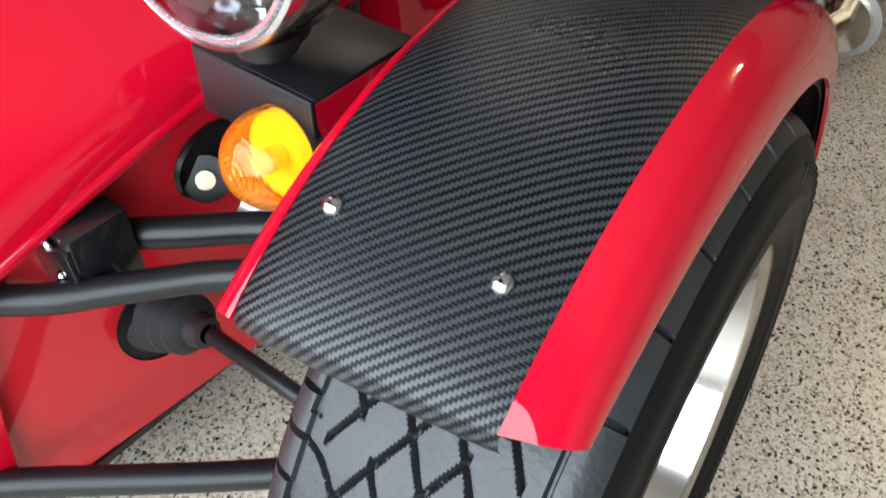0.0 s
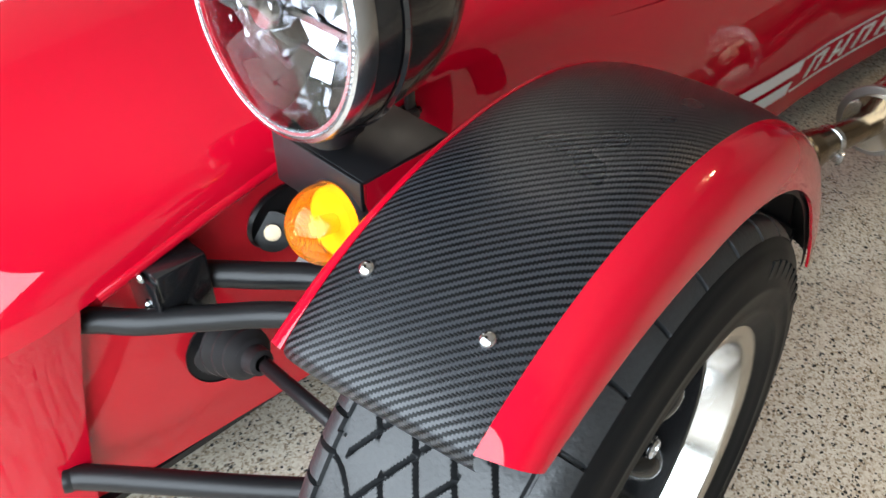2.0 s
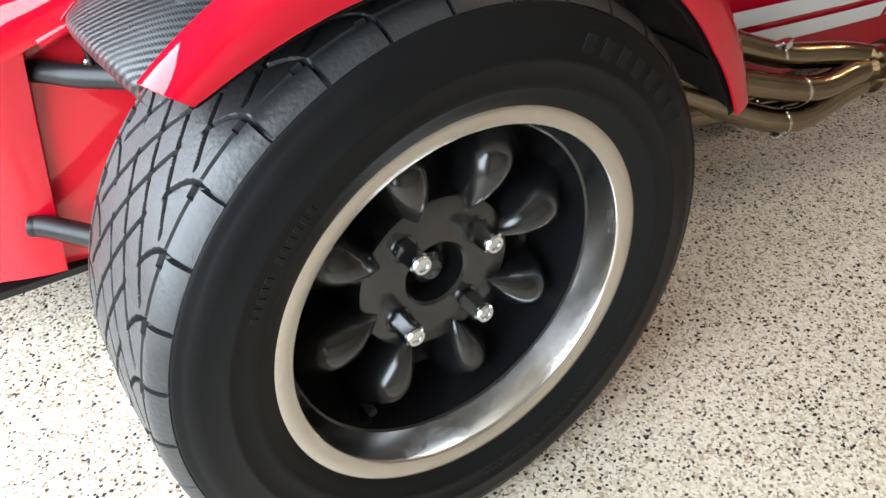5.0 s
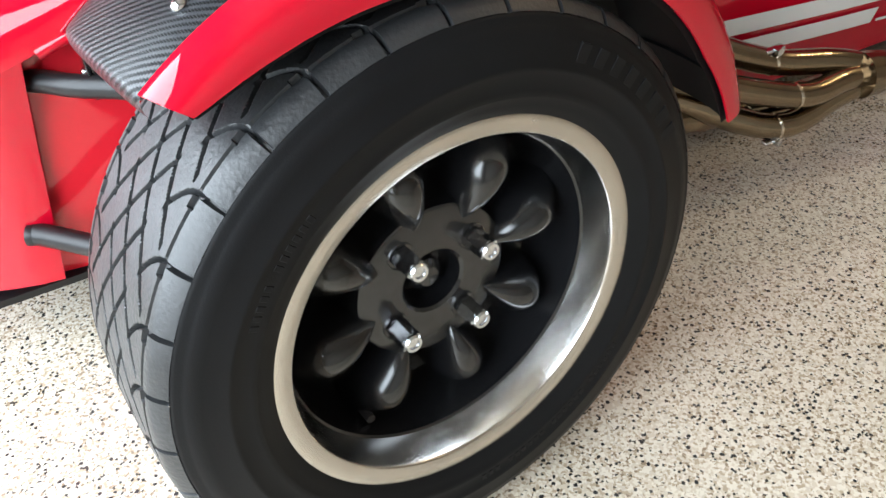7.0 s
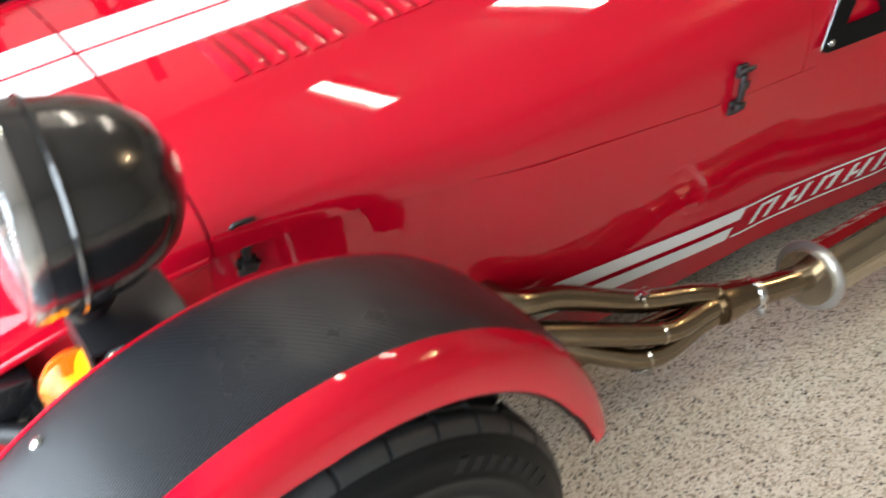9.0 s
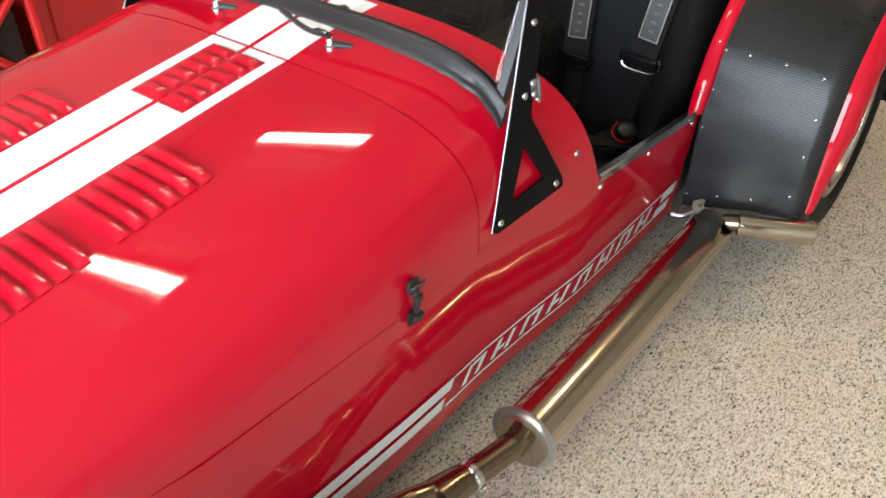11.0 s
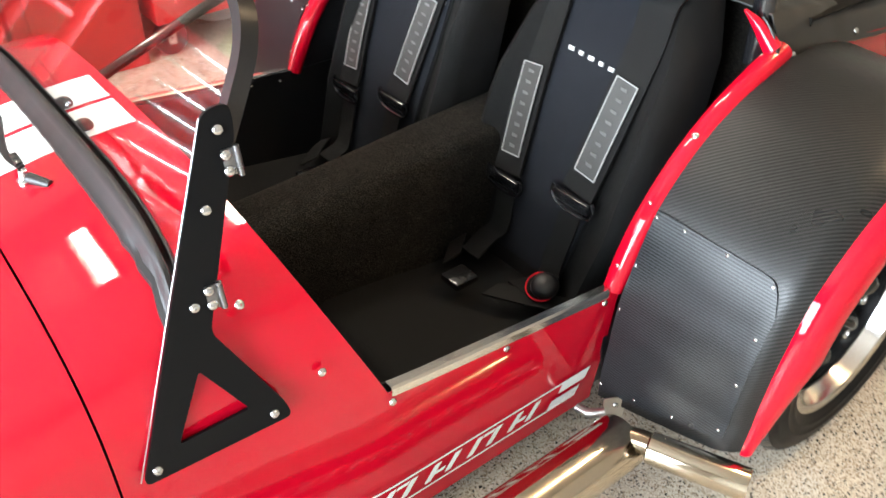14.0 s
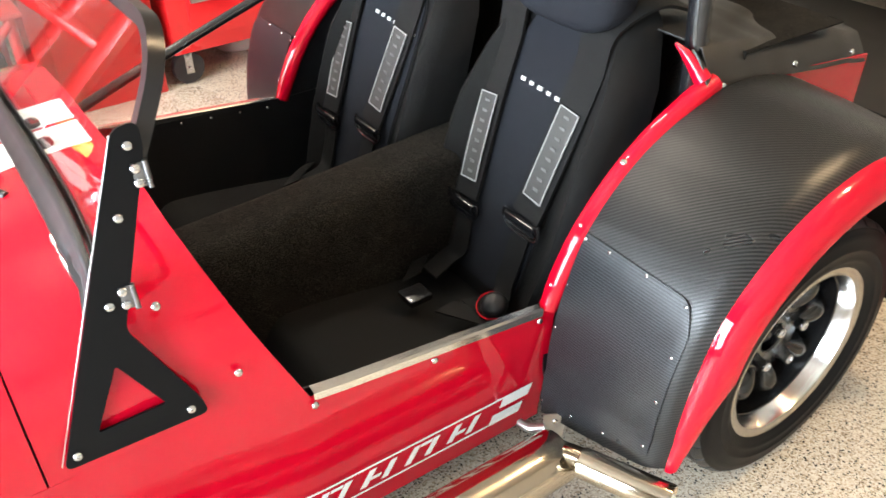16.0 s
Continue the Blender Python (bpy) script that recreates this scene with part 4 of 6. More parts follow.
def suspension(side):
    def P(x, y, z):
        return Vector((x, y if side < 0 else 2 * YM - y, z))
    out = P(-0.01, -0.56, 0.395)
    bm = bmesh.new()
    tube(bm, [P(-0.268, -0.262, 0.388), P(-0.246, -0.283, 0.388), P(-0.222, -0.312, 0.389), P(-0.18, -0.348, 0.390), P(-0.115, -0.410, 0.391), out], 0.0125, 16)
    part("upper_arm", bm, BLACK, car, "black tubular upper wishbone")
    bm = bmesh.new()
    tube(bm, [P(-0.165, -0.285, 0.396), P(-0.12, -0.335, 0.396), P(-0.06, -0.41, 0.396), out], 0.0135, 16)
    part("upper_arm", bm, BLACK, car, "black tubular upper wishbone")
    bm = bmesh.new()
    box(bm, P(-0.178, -0.296, 0.405), (0.052, 0.060, 0.066), 0.004)
    box(bm, P(-0.206, -0.300, 0.402), (0.004, 0.055, 0.055), 0.001)
    br = part("arm_bracket", bm, BLACK_GLOSS, car, "black welded suspension bracket")
    for z in (0.398, 0.430):
        fasten(BOLT, P(-0.2085, -0.306, z), (-1, 0, 0), br, "bolt")
    # damper end, and a black disc for the shade in its panel opening
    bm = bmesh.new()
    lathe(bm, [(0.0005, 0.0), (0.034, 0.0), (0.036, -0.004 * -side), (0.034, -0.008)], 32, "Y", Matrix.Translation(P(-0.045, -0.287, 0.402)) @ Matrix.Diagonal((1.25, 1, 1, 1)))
    part("panel_hole_shade", bm, BLACK, car)
    bm = bmesh.new()
    tube(bm, [P(-0.040, -0.262, 0.372), P(-0.064, -0.296, 0.394)], 0.021, 20, 1)
    damper = part("damper", bm, BLACK, car, "black damper with a bright steel body")
    bm = bmesh.new()
    tube(bm, [P(-0.064, -0.296, 0.394), P(-0.067, -0.3002, 0.3968)], 0.0085, 16, 1)
    part("bush", bm, STEEL, damper, "worn steel bush")
    bm = bmesh.new()
    tube(bm, [P(-0.045, -0.318, 0.366), P(0.0, -0.45, 0.30), P(0.01, -0.52, 0.23)], 0.020, 18)
    part("damper_body", bm, ALU_DULL, damper)
    # lower arm
    bm = bmesh.new()
    tube(bm, [P(-0.325, -0.262, 0.203), P(-0.30, -0.282, 0.202), P(-0.168, -0.433, 0.200), P(-0.02, -0.58, 0.195)], 0.0135, 16)
    part("lower_arm", bm, BLACK, car, "black tubular lower wishbone")
    bm = bmesh.new()
    tube(bm, [P(0.16, -0.33, 0.20), P(0.06, -0.46, 0.198), P(-0.02, -0.58, 0.195)], 0.0135, 14)
    part("lower_arm", bm, BLACK, car, "black tubular lower wishbone")
    # steering gaiter, a black disc for its hole's shade, and the track rod
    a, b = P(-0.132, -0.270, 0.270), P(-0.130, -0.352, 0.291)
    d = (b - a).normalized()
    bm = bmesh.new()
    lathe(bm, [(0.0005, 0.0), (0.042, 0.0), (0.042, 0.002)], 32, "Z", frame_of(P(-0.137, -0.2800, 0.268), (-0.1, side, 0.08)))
    part("panel_hole_shade", bm, BLACK, car)
    bm = bmesh.new()
    prof = []
    for k in range(25):
        t = k / 24
        prof.append((0.035 - 0.014 * t + 0.0055 * math.sin(t * 4 * 2 * math.pi), t * 0.062))
    prof += [(0.016, 0.064), (0.014, 0.078), (0.009, 0.080)]
    lathe(bm, prof, 32, "Z", frame_of(a, d))
    part("steering_gaiter", bm, SEAL, car, "ribbed black rubber steering gaiter")
    bm = bmesh.new()
    tube(bm, [b, P(-0.134, -0.45, 0.303), P(-0.13, -0.57, 0.300)], 0.0078, 12)
    part("track_rod", bm, BLACK, car)
    bm = bmesh.new()
    box(bm, P(-0.02, -0.57, 0.29), (0.05, 0.04, 0.24), 0.01)
    lathe(bm, [(0.0005, 0.0), (0.115, 0.0), (0.115, 0.010), (0.0005, 0.012)], 40, "Y", Matrix.Translation(P(HUB_X, -0.60, TR)))
    part("brake_hub", bm, ALU_DULL, car)


for side in (-1, 1):
    headlamp(side)
    suspension(side)

# ---- exhaust, on the near side ----
exhaust_label = "heat-tinted stainless exhaust primary pipe"
STARTS = [((0.425, 0.302), (0.680, -0.434, 0.204)), ((0.365, 0.272), (0.690, -0.480, 0.166)), ((0.395, 0.222), (0.670, -0.474, 0.118)), ((0.335, 0.195), (0.650, -0.428, 0.130))]
for k, ((x, z), mid) in enumerate(STARTS):
    y = NEAR - side_y(x, z)
    bm = bmesh.new()
    tube(bm, [(x, y + 0.03, z), (x + 0.002, y - 0.022, z), (x + 0.032, y - 0.046 - 0.016 * (k % 2), z - 0.008), (x + 0.11, y - 0.050 - 0.024 * (k % 2), z - 0.034), mid,
              (0.79, -0.478 + (mid[1] + 0.465) * 0.45, 0.158 + (mid[2] - 0.155) * 0.55), (0.875, -0.491, 0.157)], 0.0195, 18)
    p = part("exhaust_pipe", bm, STEEL, car, exhaust_label)
    bm = bmesh.new()
    lathe(bm, [(0.0195, -0.003), (0.0212, -0.001), (0.0212, 0.001), (0.0195, 0.003)], 20, "X", Matrix.Translation(mid))
    part("weld_ring", bm, STEEL_BRIGHT, p)
    if k in (0, 2):
        bm = bmesh.new()
        box(bm, Vector(mid) + Vector((0, -0.004, 0.021 if k == 0 else -0.021)), (0.036, 0.012, 0.006), 0.002)
        bmesh.ops.create_cone(bm, cap_ends=True, segments=6, radius1=0.0065, radius2=0.0065, depth=0.012, matrix=Matrix.Translation(Vector(mid) + Vector((0, -0.012, 0.022 if k == 0 else -0.02))) @ Matrix.Rotation(radians(90), 4, "X"))
        part("pipe_bracket", bm, CHROME, p)
# flat black oval on the uncut panel, for the shade inside the exhaust opening
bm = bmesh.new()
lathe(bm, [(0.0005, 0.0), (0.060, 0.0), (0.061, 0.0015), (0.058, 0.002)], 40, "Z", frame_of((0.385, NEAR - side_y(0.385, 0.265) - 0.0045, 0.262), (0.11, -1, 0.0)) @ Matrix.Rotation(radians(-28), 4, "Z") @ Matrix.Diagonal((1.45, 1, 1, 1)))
part("exhaust_hole_shade", bm, BLACK, car, "black oval disc for the shaded opening in the side panel")
bm = bmesh.new()
tube(bm, [(0.825, -0.483, 0.159), (0.85, -0.487, 0.158), (0.875, -0.491, 0.157), (0.90, -0.496, 0.155)], [0.036, 0.034, 0.030, 0.0265], 24)
collector = part("collector", bm, STEEL, car, "heat-tinted four-into-one collector")
bm = bmesh.new()
tube(bm, [(0.895, -0.495, 0.155), (0.96, -0.508, 0.152), (1.04, -0.523, 0.150)], 0.0245, 22)
part("front_pipe", bm, STEEL, collector)
bm = bmesh.new()
lathe(bm, [(0.0255, -0.008), (0.0285, -0.006), (0.0285, 0.006), (0.0255, 0.008)], 24, "X", Matrix.Translation((0.90, -0.496, 0.155)))
box(bm, (0.90, -0.520, 0.136), (0.014, 0.018, 0.020), 0.003)
part("clamp", bm, CHROME, collector, "steel pipe clamp with bolt")
AX = [(1.035, -0.522, 0.150), (1.40, -0.5265, 0.150), (1.80, -0.530, 0.152)]
bm = bmesh.new()
tube(bm, [(1.033, -0.522, 0.150), (1.038, -0.522, 0.150), (1.042, -0.522, 0.150), *AX[1:], (1.815, -0.530, 0.152)], [0.046, 0.050, 0.0525, 0.0525, 0.0525, 0.049], 40)
silencer = part("silencer", bm, STEEL_BRIGHT, car, "long polished stainless side silencer")
bm = bmesh.new()
lathe(bm, [(0.026, 0.0), (0.030, -0.006), (0.034, -0.002), (0.060, -0.002), (0.0655, -0.001), (0.0665, 0.003), (0.064, 0.006), (0.026, 0.006)], 48, "X", Matrix.Translation((1.028, -0.521, 0.150)))
part("end_ring", bm, ALU_DULL, silencer, "dull aluminium end ring")
bm = bmesh.new()
tube(bm, [(1.80, -0.530, 0.165), (1.822, -0.540, 0.176), (1.838, -0.575, 0.184), (1.85, -0.62, 0.186)], 0.021, 20)
part("tail_pipe", bm, STEEL, silencer)
bm = bmesh.new()
dr = Vector((0.078, -0.19, 0.006)).normalized()
o = Vector((1.833, -0.585, 0.187))
prof = [(0.0235, 0.0), (0.0285, 0.003), (0.0285, 0.166), (0.0275, 0.168), (0.0262, 0.166), (0.0262, 0.02)]
lathe(bm, prof, 40, "Z", frame_of(o, dr))
part("tail_sleeve", bm, STEEL_BRIGHT, silencer, "mirror-polished tailpipe sleeve")
bm = bmesh.new()
plate(bm, rounded([(-0.018, -0.035), (0.018, -0.035), (0.022, 0.03), (-0.022, 0.03)], 0.006), 0.003, frame_of((1.868, -0.478, 0.165), (-0.6, -1, 0)))
tube(bm, [(1.825, -0.430, 0.155), (1.83, -0.455, 0.158), (1.85, -0.475, 0.165)], 0.009, 12)
hanger = part("exhaust_hanger", bm, ALU_DULL, silencer)
fasten(BOLT, (1.866, -0.482, 0.178), (-0.6, -1, 0), hanger, "bolt")

# ---- side decal: bands, then a framed run of slanted plain blocks ----
ZT = ((0.5, 0.266), (1.03, 0.225), (1.86, 0.222))


def decal(x0, x1, f0, f1, lean=0.0, h=0.068):
    """A strip of white film on the near side; f from the top edge (0) down to the lower edge (1)."""
    bm = bmesh.new()
    rows = []
    n = max(2, int((x1 - x0) / 0.03))
    for i in range(n + 1):
        row = []
        for k in range(3):
            f = f0 + (f1 - f0) * k / 2
            x = x0 + (x1 - x0) * i / n - lean * f
            z = interp(x, ZT) - h * f
            row.append(Vector((x, NEAR - side_y(x, z) - 0.0042, z)))
        rows.append(row)
    grid(bm, rows)
    part("decal", bm, WHITE, car, "white film side graphic")


decal(0.52, 1.016, 0.0, 0.42, 0.02)
decal(0.52, 1.004, 0.60, 1.0, 0.02)
decal(1.016, 1.80, 0.0, 0.075)
decal(0.996, 1.77, 0.925, 1.0)
for k in range(8):
    x = 1.060 + 0.090 * k
    decal(x + 0.010, x + 0.024, 0.20, 0.80, 0.034)
    decal(x + 0.052, x + 0.066, 0.20, 0.80, 0.034)
    if k % 2 == 0:
        decal(x + 0.026, x + 0.050, 0.20, 0.32, 0.034)
    else:
        decal(x + 0.018, x + 0.044, 0.50, 0.62, 0.034)
decal(1.80, 1.868, 0.0, 0.42, 0.02)
decal(1.79, 1.862, 0.60, 1.0, 0.02)

# ---- bonnet catches ----
for side in (-1, 1):
    for x in (0.885, 0.10):
        y = DATUM[side] + side * (side_y(x, 0.5) + 0.002)
        bm = bmesh.new()
        box(bm, (x, y + side * 0.004, 0.530), (0.024, 0.008, 0.022), 0.003)
        box(bm, (x, y + side * 0.010, 0.504), (0.012, 0.009, 0.046), 0.004)
        box(bm, (x, y + side * 0.014, 0.510), (0.017, 0.007, 0.014), 0.003)
        box(bm, (x, y + side * 0.004, 0.470), (0.026, 0.008, 0.024), 0.003)
        box(bm, (x, y + side * 0.012, 0.474), (0.019, 0.012, 0.012), 0.004)
        catch = part("bonnet_catch", bm, SEAL, car, "black rubber bonnet catch")
        bm = bmesh.new()
        tube(bm, [(x - 0.013, y + side * 0.008, 0.528), (x - 0.011, y + side * 0.016, 0.538), (x + 0.011, y + side * 0.016, 0.538), (x + 0.013, y + side * 0.008, 0.528)], 0.003, 8)
        part("pull_loop", bm, SEAL, catch)
        bm = bmesh.new()
        tube(bm, [(x - 0.014, y + side * 0.010, 0.474), (x + 0.014, y + side * 0.010, 0.474)], 0.004, 8, 1)
        part("pin", bm, BLACK_GLOSS, catch)

# ---- windscreen ----
RAKE = 0.452


def scr(y, z, off=0.0):
    return Vector((1.118 + RAKE * (z - 0.52) + off, y, z))


def base_z(y):
    return top_z(1.215, y) + 0.006


YS = 0.445        # half width of the screen at its side posts
outline = []
for k in range(25):
    y = YM - YS + 2 * YS * k / 24
    outline.append((y, base_z(y)))
corner = []
for k in range(13):
    a = radians(90 * k / 12)
    corner.append((YM + YS - 0.065 * (1 - math.cos(a)) - 0.002, 0.940 + 0.065 * math.sin(a)))
outline += corner + [(2 * YM - y, z) for y, z in reversed(corner)]
ws_m = Matrix(((0, RAKE, 0, 1.118 - 0.52 * RAKE), (1, 0, 0, 0), (0, 1, 0, 0), (0, 0, 0, 1)))
nrm = Vector((1, 0, -RAKE)).normalized()
bm = bmesh.new()
vs = [bm.verts.new(scr(y, z)) for y, z in outline]
bm.faces.new(vs)
g = bmesh.ops.extrude_face_region(bm, geom=bm.faces[:])
bmesh.ops.translate(bm, verts=[v for v in g["geom"] if isinstance(v, bmesh.types.BMVert)], vec=nrm * 0.005)
screen = part("windscreen", bm, GLASS, car, "flat laminated glass windscreen", 20)
screen.visible_shadow = False
# black channel round sides and top
path = [scr(YM - YS + 0.002, 0.66)] + [scr(2 * YM - y, z) for y, z in corner] + [scr(y, z) for y, z in reversed(corner)] + [scr(YM + YS - 0.002, 0.66)]
bm = bmesh.new()
rows = []
for i, p in enumerate(path):
    t = (path[min(i + 1, len(path) - 1)] - path[max(i - 1, 0)]).normalized()
    s = t.cross(nrm).normalized()
    rows.append([p + s * a + nrm * b for a, b in ((-0.008, -0.008), (0.008, -0.008), (0.011, -0.005), (0.011, 0.010), (0.008, 0.013), (-0.008, 0.013))])
v2 = grid(bm, rows, close_v=True)
part("screen_frame", bm, mat("black_anodised_aluminium", (0.03, 0.03, 0.032), 0.3, metal=0.6, vary=0.2), screen, "black anodised screen frame", 30)
# wide rubber seal that lies on the scuttle and climbs the glass
bm = bmesh.new()
rows = []
for k in range(65):
    v = -1 + 2 * k / 64
    y = YM + 0.463 * v
    xf = 1.180 - 0.006 * abs(v) ** 2 - 0.012 * max(0.0, abs(v) - 0.9) * 10
    wob = 0.0016 * math.sin(k * 1.9) * (1.0 if abs(v) > 0.7 else 0.25)
    zb = base_z(y)
    g = scr(y, zb)
    a, b = Vector((xf + wob, y, top_z(xf, y))), Vector((g.x - 0.004, y, zb + 0.014))
    rows.append([a + Vector((0, 0, -0.002)), a + Vector((0.001, 0, 0.004)), a + Vector((0.008, 0, 0.0075)), a.lerp(b, 0.35) + Vector((0, 0, 0.0035)), a.lerp(b, 0.55) + Vector((0, 0, 0.003)),
                 a.lerp(b, 0.60) + Vector((0, 0, 0.0055)), a.lerp(b, 0.82) + Vector((0, 0, 0.006)), b + Vector((-0.002, 0, 0.003)), b + Vector((0.003, 0, 0.002)), b + Vector((0.004, 0, -0.020))])
vs = grid(bm, rows, close_v=True)
bm.faces.new(vs[0][::-1]), bm.faces.new(vs[-1])
part("screen_seal", bm, SEAL, screen, "broad black rubber seal", 50)
bm = bmesh.new()
rows = []
for k in range(49):
    y = YM - 0.435 + 0.87 * k / 48
    g = scr(y, base_z(y))
    rows.append([g + Vector(o) for o in ((0.009, 0, 0.012), (0.012, 0, 0.013), (0.016, 0, 0.004), (0.018, 0, -0.010), (0.006, 0, -0.010))])
grid(bm, rows, close_v=True)
part("screen_seal", bm, SEAL, screen, "black rubber seal inside", 50)


def screen_post(side):
    """Black plate post with a triangular foot and two hinge halves."""
    O = Vector((1.104, -0.3985, 0.52))
    nn = Vector((-0.105, -0.975, 0.194)).normalized()
    ex = (Vector((1, 0, 0)) - nn * nn.x).normalized()
    ez = nn.cross(ex) * -1
    if ez.z < 0:
        ez = -ez
    m = Matrix(((ex.x, ez.x, nn.x, O.x), (ex.y, ez.y, nn.y, O.y), (ex.z, ez.z, nn.z, O.z), (0, 0, 0, 1)))
    mir = Matrix.Translation((0, 2 * YM, 0)) @ Matrix.Diagonal((1, -1, 1, 1))
    if side > 0:
        m = mir @ m
    def uvp(x, z):
        return ((x - O.x) * 1.004, (z - O.z) * 1.018)
    out = rounded([uvp(1.084, 0.506), uvp(1.272, 0.513), uvp(1.268, 0.535), uvp(1.205, 0.665), uvp(1.286, 0.880), uvp(1.287, 0.912), uvp(1.256, 0.908)], 0.013)
    hole = rounded([uvp(1.180, 0.624), uvp(1.224, 0.548), uvp(1.136, 0.542)], 0.005, 3)
    bm = bmesh.new()
    plate(bm, out, 0.005, m, [hole])
    post = part("screen_post", bm, BLACK_MATT, car, "black plate screen post with triangular foot", 30)
    nv = (m.to_3x3() @ Vector((0, 0, 1))).normalized()
    bm = bmesh.new()
    tube(bm, [m @ Vector((*uvp(1.0825, 0.512), 0.0025)), m @ Vector((*uvp(1.2535, 0.902), 0.0025))], 0.0008, 8, 1)
    part("bright_edge", bm, ALU_DULL, post, "bare bright metal edge")
    for x, z in ((1.104, 0.521), (1.251, 0.526), (1.269, 0.886), (1.236, 0.806), (1.196, 0.702)):
        p = m @ Vector((*uvp(x, z), 0.005))
        fasten(SLOT if z > 0.75 else SCREW, p, nv, post)
    for x, z in ((1.273, 0.850), (1.218, 0.708)):
        u, v = uvp(x, z)
        bm = bmesh.new()
        box(bm, (u, v, 0.0065), (0.014, 0.030, 0.003), 0.0008, m)
        tube(bm, [m @ Vector((u + 0.009, v - 0.017, 0.009)), m @ Vector((u + 0.009, v + 0.017, 0.009))], 0.0036, 12, 1)
        h = part("hinge", bm, HINGE, post, "bright steel hinge half")
        for dv in (-0.009, 0.009):
            fasten(SCREW, m @ Vector((u - 0.003, v + dv, 0.0082)), nv, h)


screen_post(-1)
screen_post(1)

for y, x in ((-0.022, 1.128), (0.272, 1.128)):
    z = top_z(x, y)
    bm = bmesh.new()
    lathe(bm, [(0.011, 0), (0.011, 0.006), (0.007, 0.010), (0.006, 0.020), (0.001, 0.022)], 20, "Z", Matrix.Translation((x, y, z - 0.002)))
    wp = part("wiper", bm, RIM_GREY, car, "windscreen wiper spindle with black arm")
    bm = bmesh.new()
    tube(bm, [(x + 0.004, y - 0.004, z + 0.006), (x + 0.022, y - 0.03, z + 0.002)], [0.008, 0.006], 12, 1)
    part("washer_cap", bm, SEAL, wp)
    bm = bmesh.new()
    ribbon(bm, [(x, y, z + 0.022), (x - 0.006, y + 0.05, z + 0.024), (x + 0.012, y + 0.13, z + 0.034)], (1, 0, 0.3), 0.010, 0.004)
    part("wiper_arm", bm, BLACK, wp)
    bm = bmesh.new()
    box(bm, (x, y + 0.02, z + 0.024), (0.011, 0.030, 0.008), 0.002)
    part("arm_joint", bm, BLACK_GLOSS, wp)

# black knobs on the stripes behind the glass
for x, y in ((1.236, 0.128), (1.236, 0.046)):
    bm = bmesh.new()
    lathe(bm, [(0.013, 0.0), (0.013, 0.004), (0.010, 0.010), (0.004, 0.013), (0.0005, 0.0135)], 20, "Z", Matrix.Translation((x, y, top_z(x, y) + 0.002)))
    part("knob", bm, SEAL, scuttle, "small black knob")

# scuttle screws
for p, n in (((1.249, -0.3705, 0.676), (0.1, -0.9, 0.5)), ((1.323, -0.4135, 0.553), (0, -1, 0.12)), ((1.424, -0.4205, 0.435), (0, -1, 0.1))):
    fasten(SCREW, p, n, scuttle)
    fasten(SCREW, (p[0], 2 * YM - p[1], p[2]), (n[0], -n[1], n[2]), scuttle)

# ---- cockpit ----
def shell(name, rows, material, label="", t=0.004):
    bm = bmesh.new()
    grid(bm, rows)
    thick(bm, t)
    return part(name, bm, material, car, label)


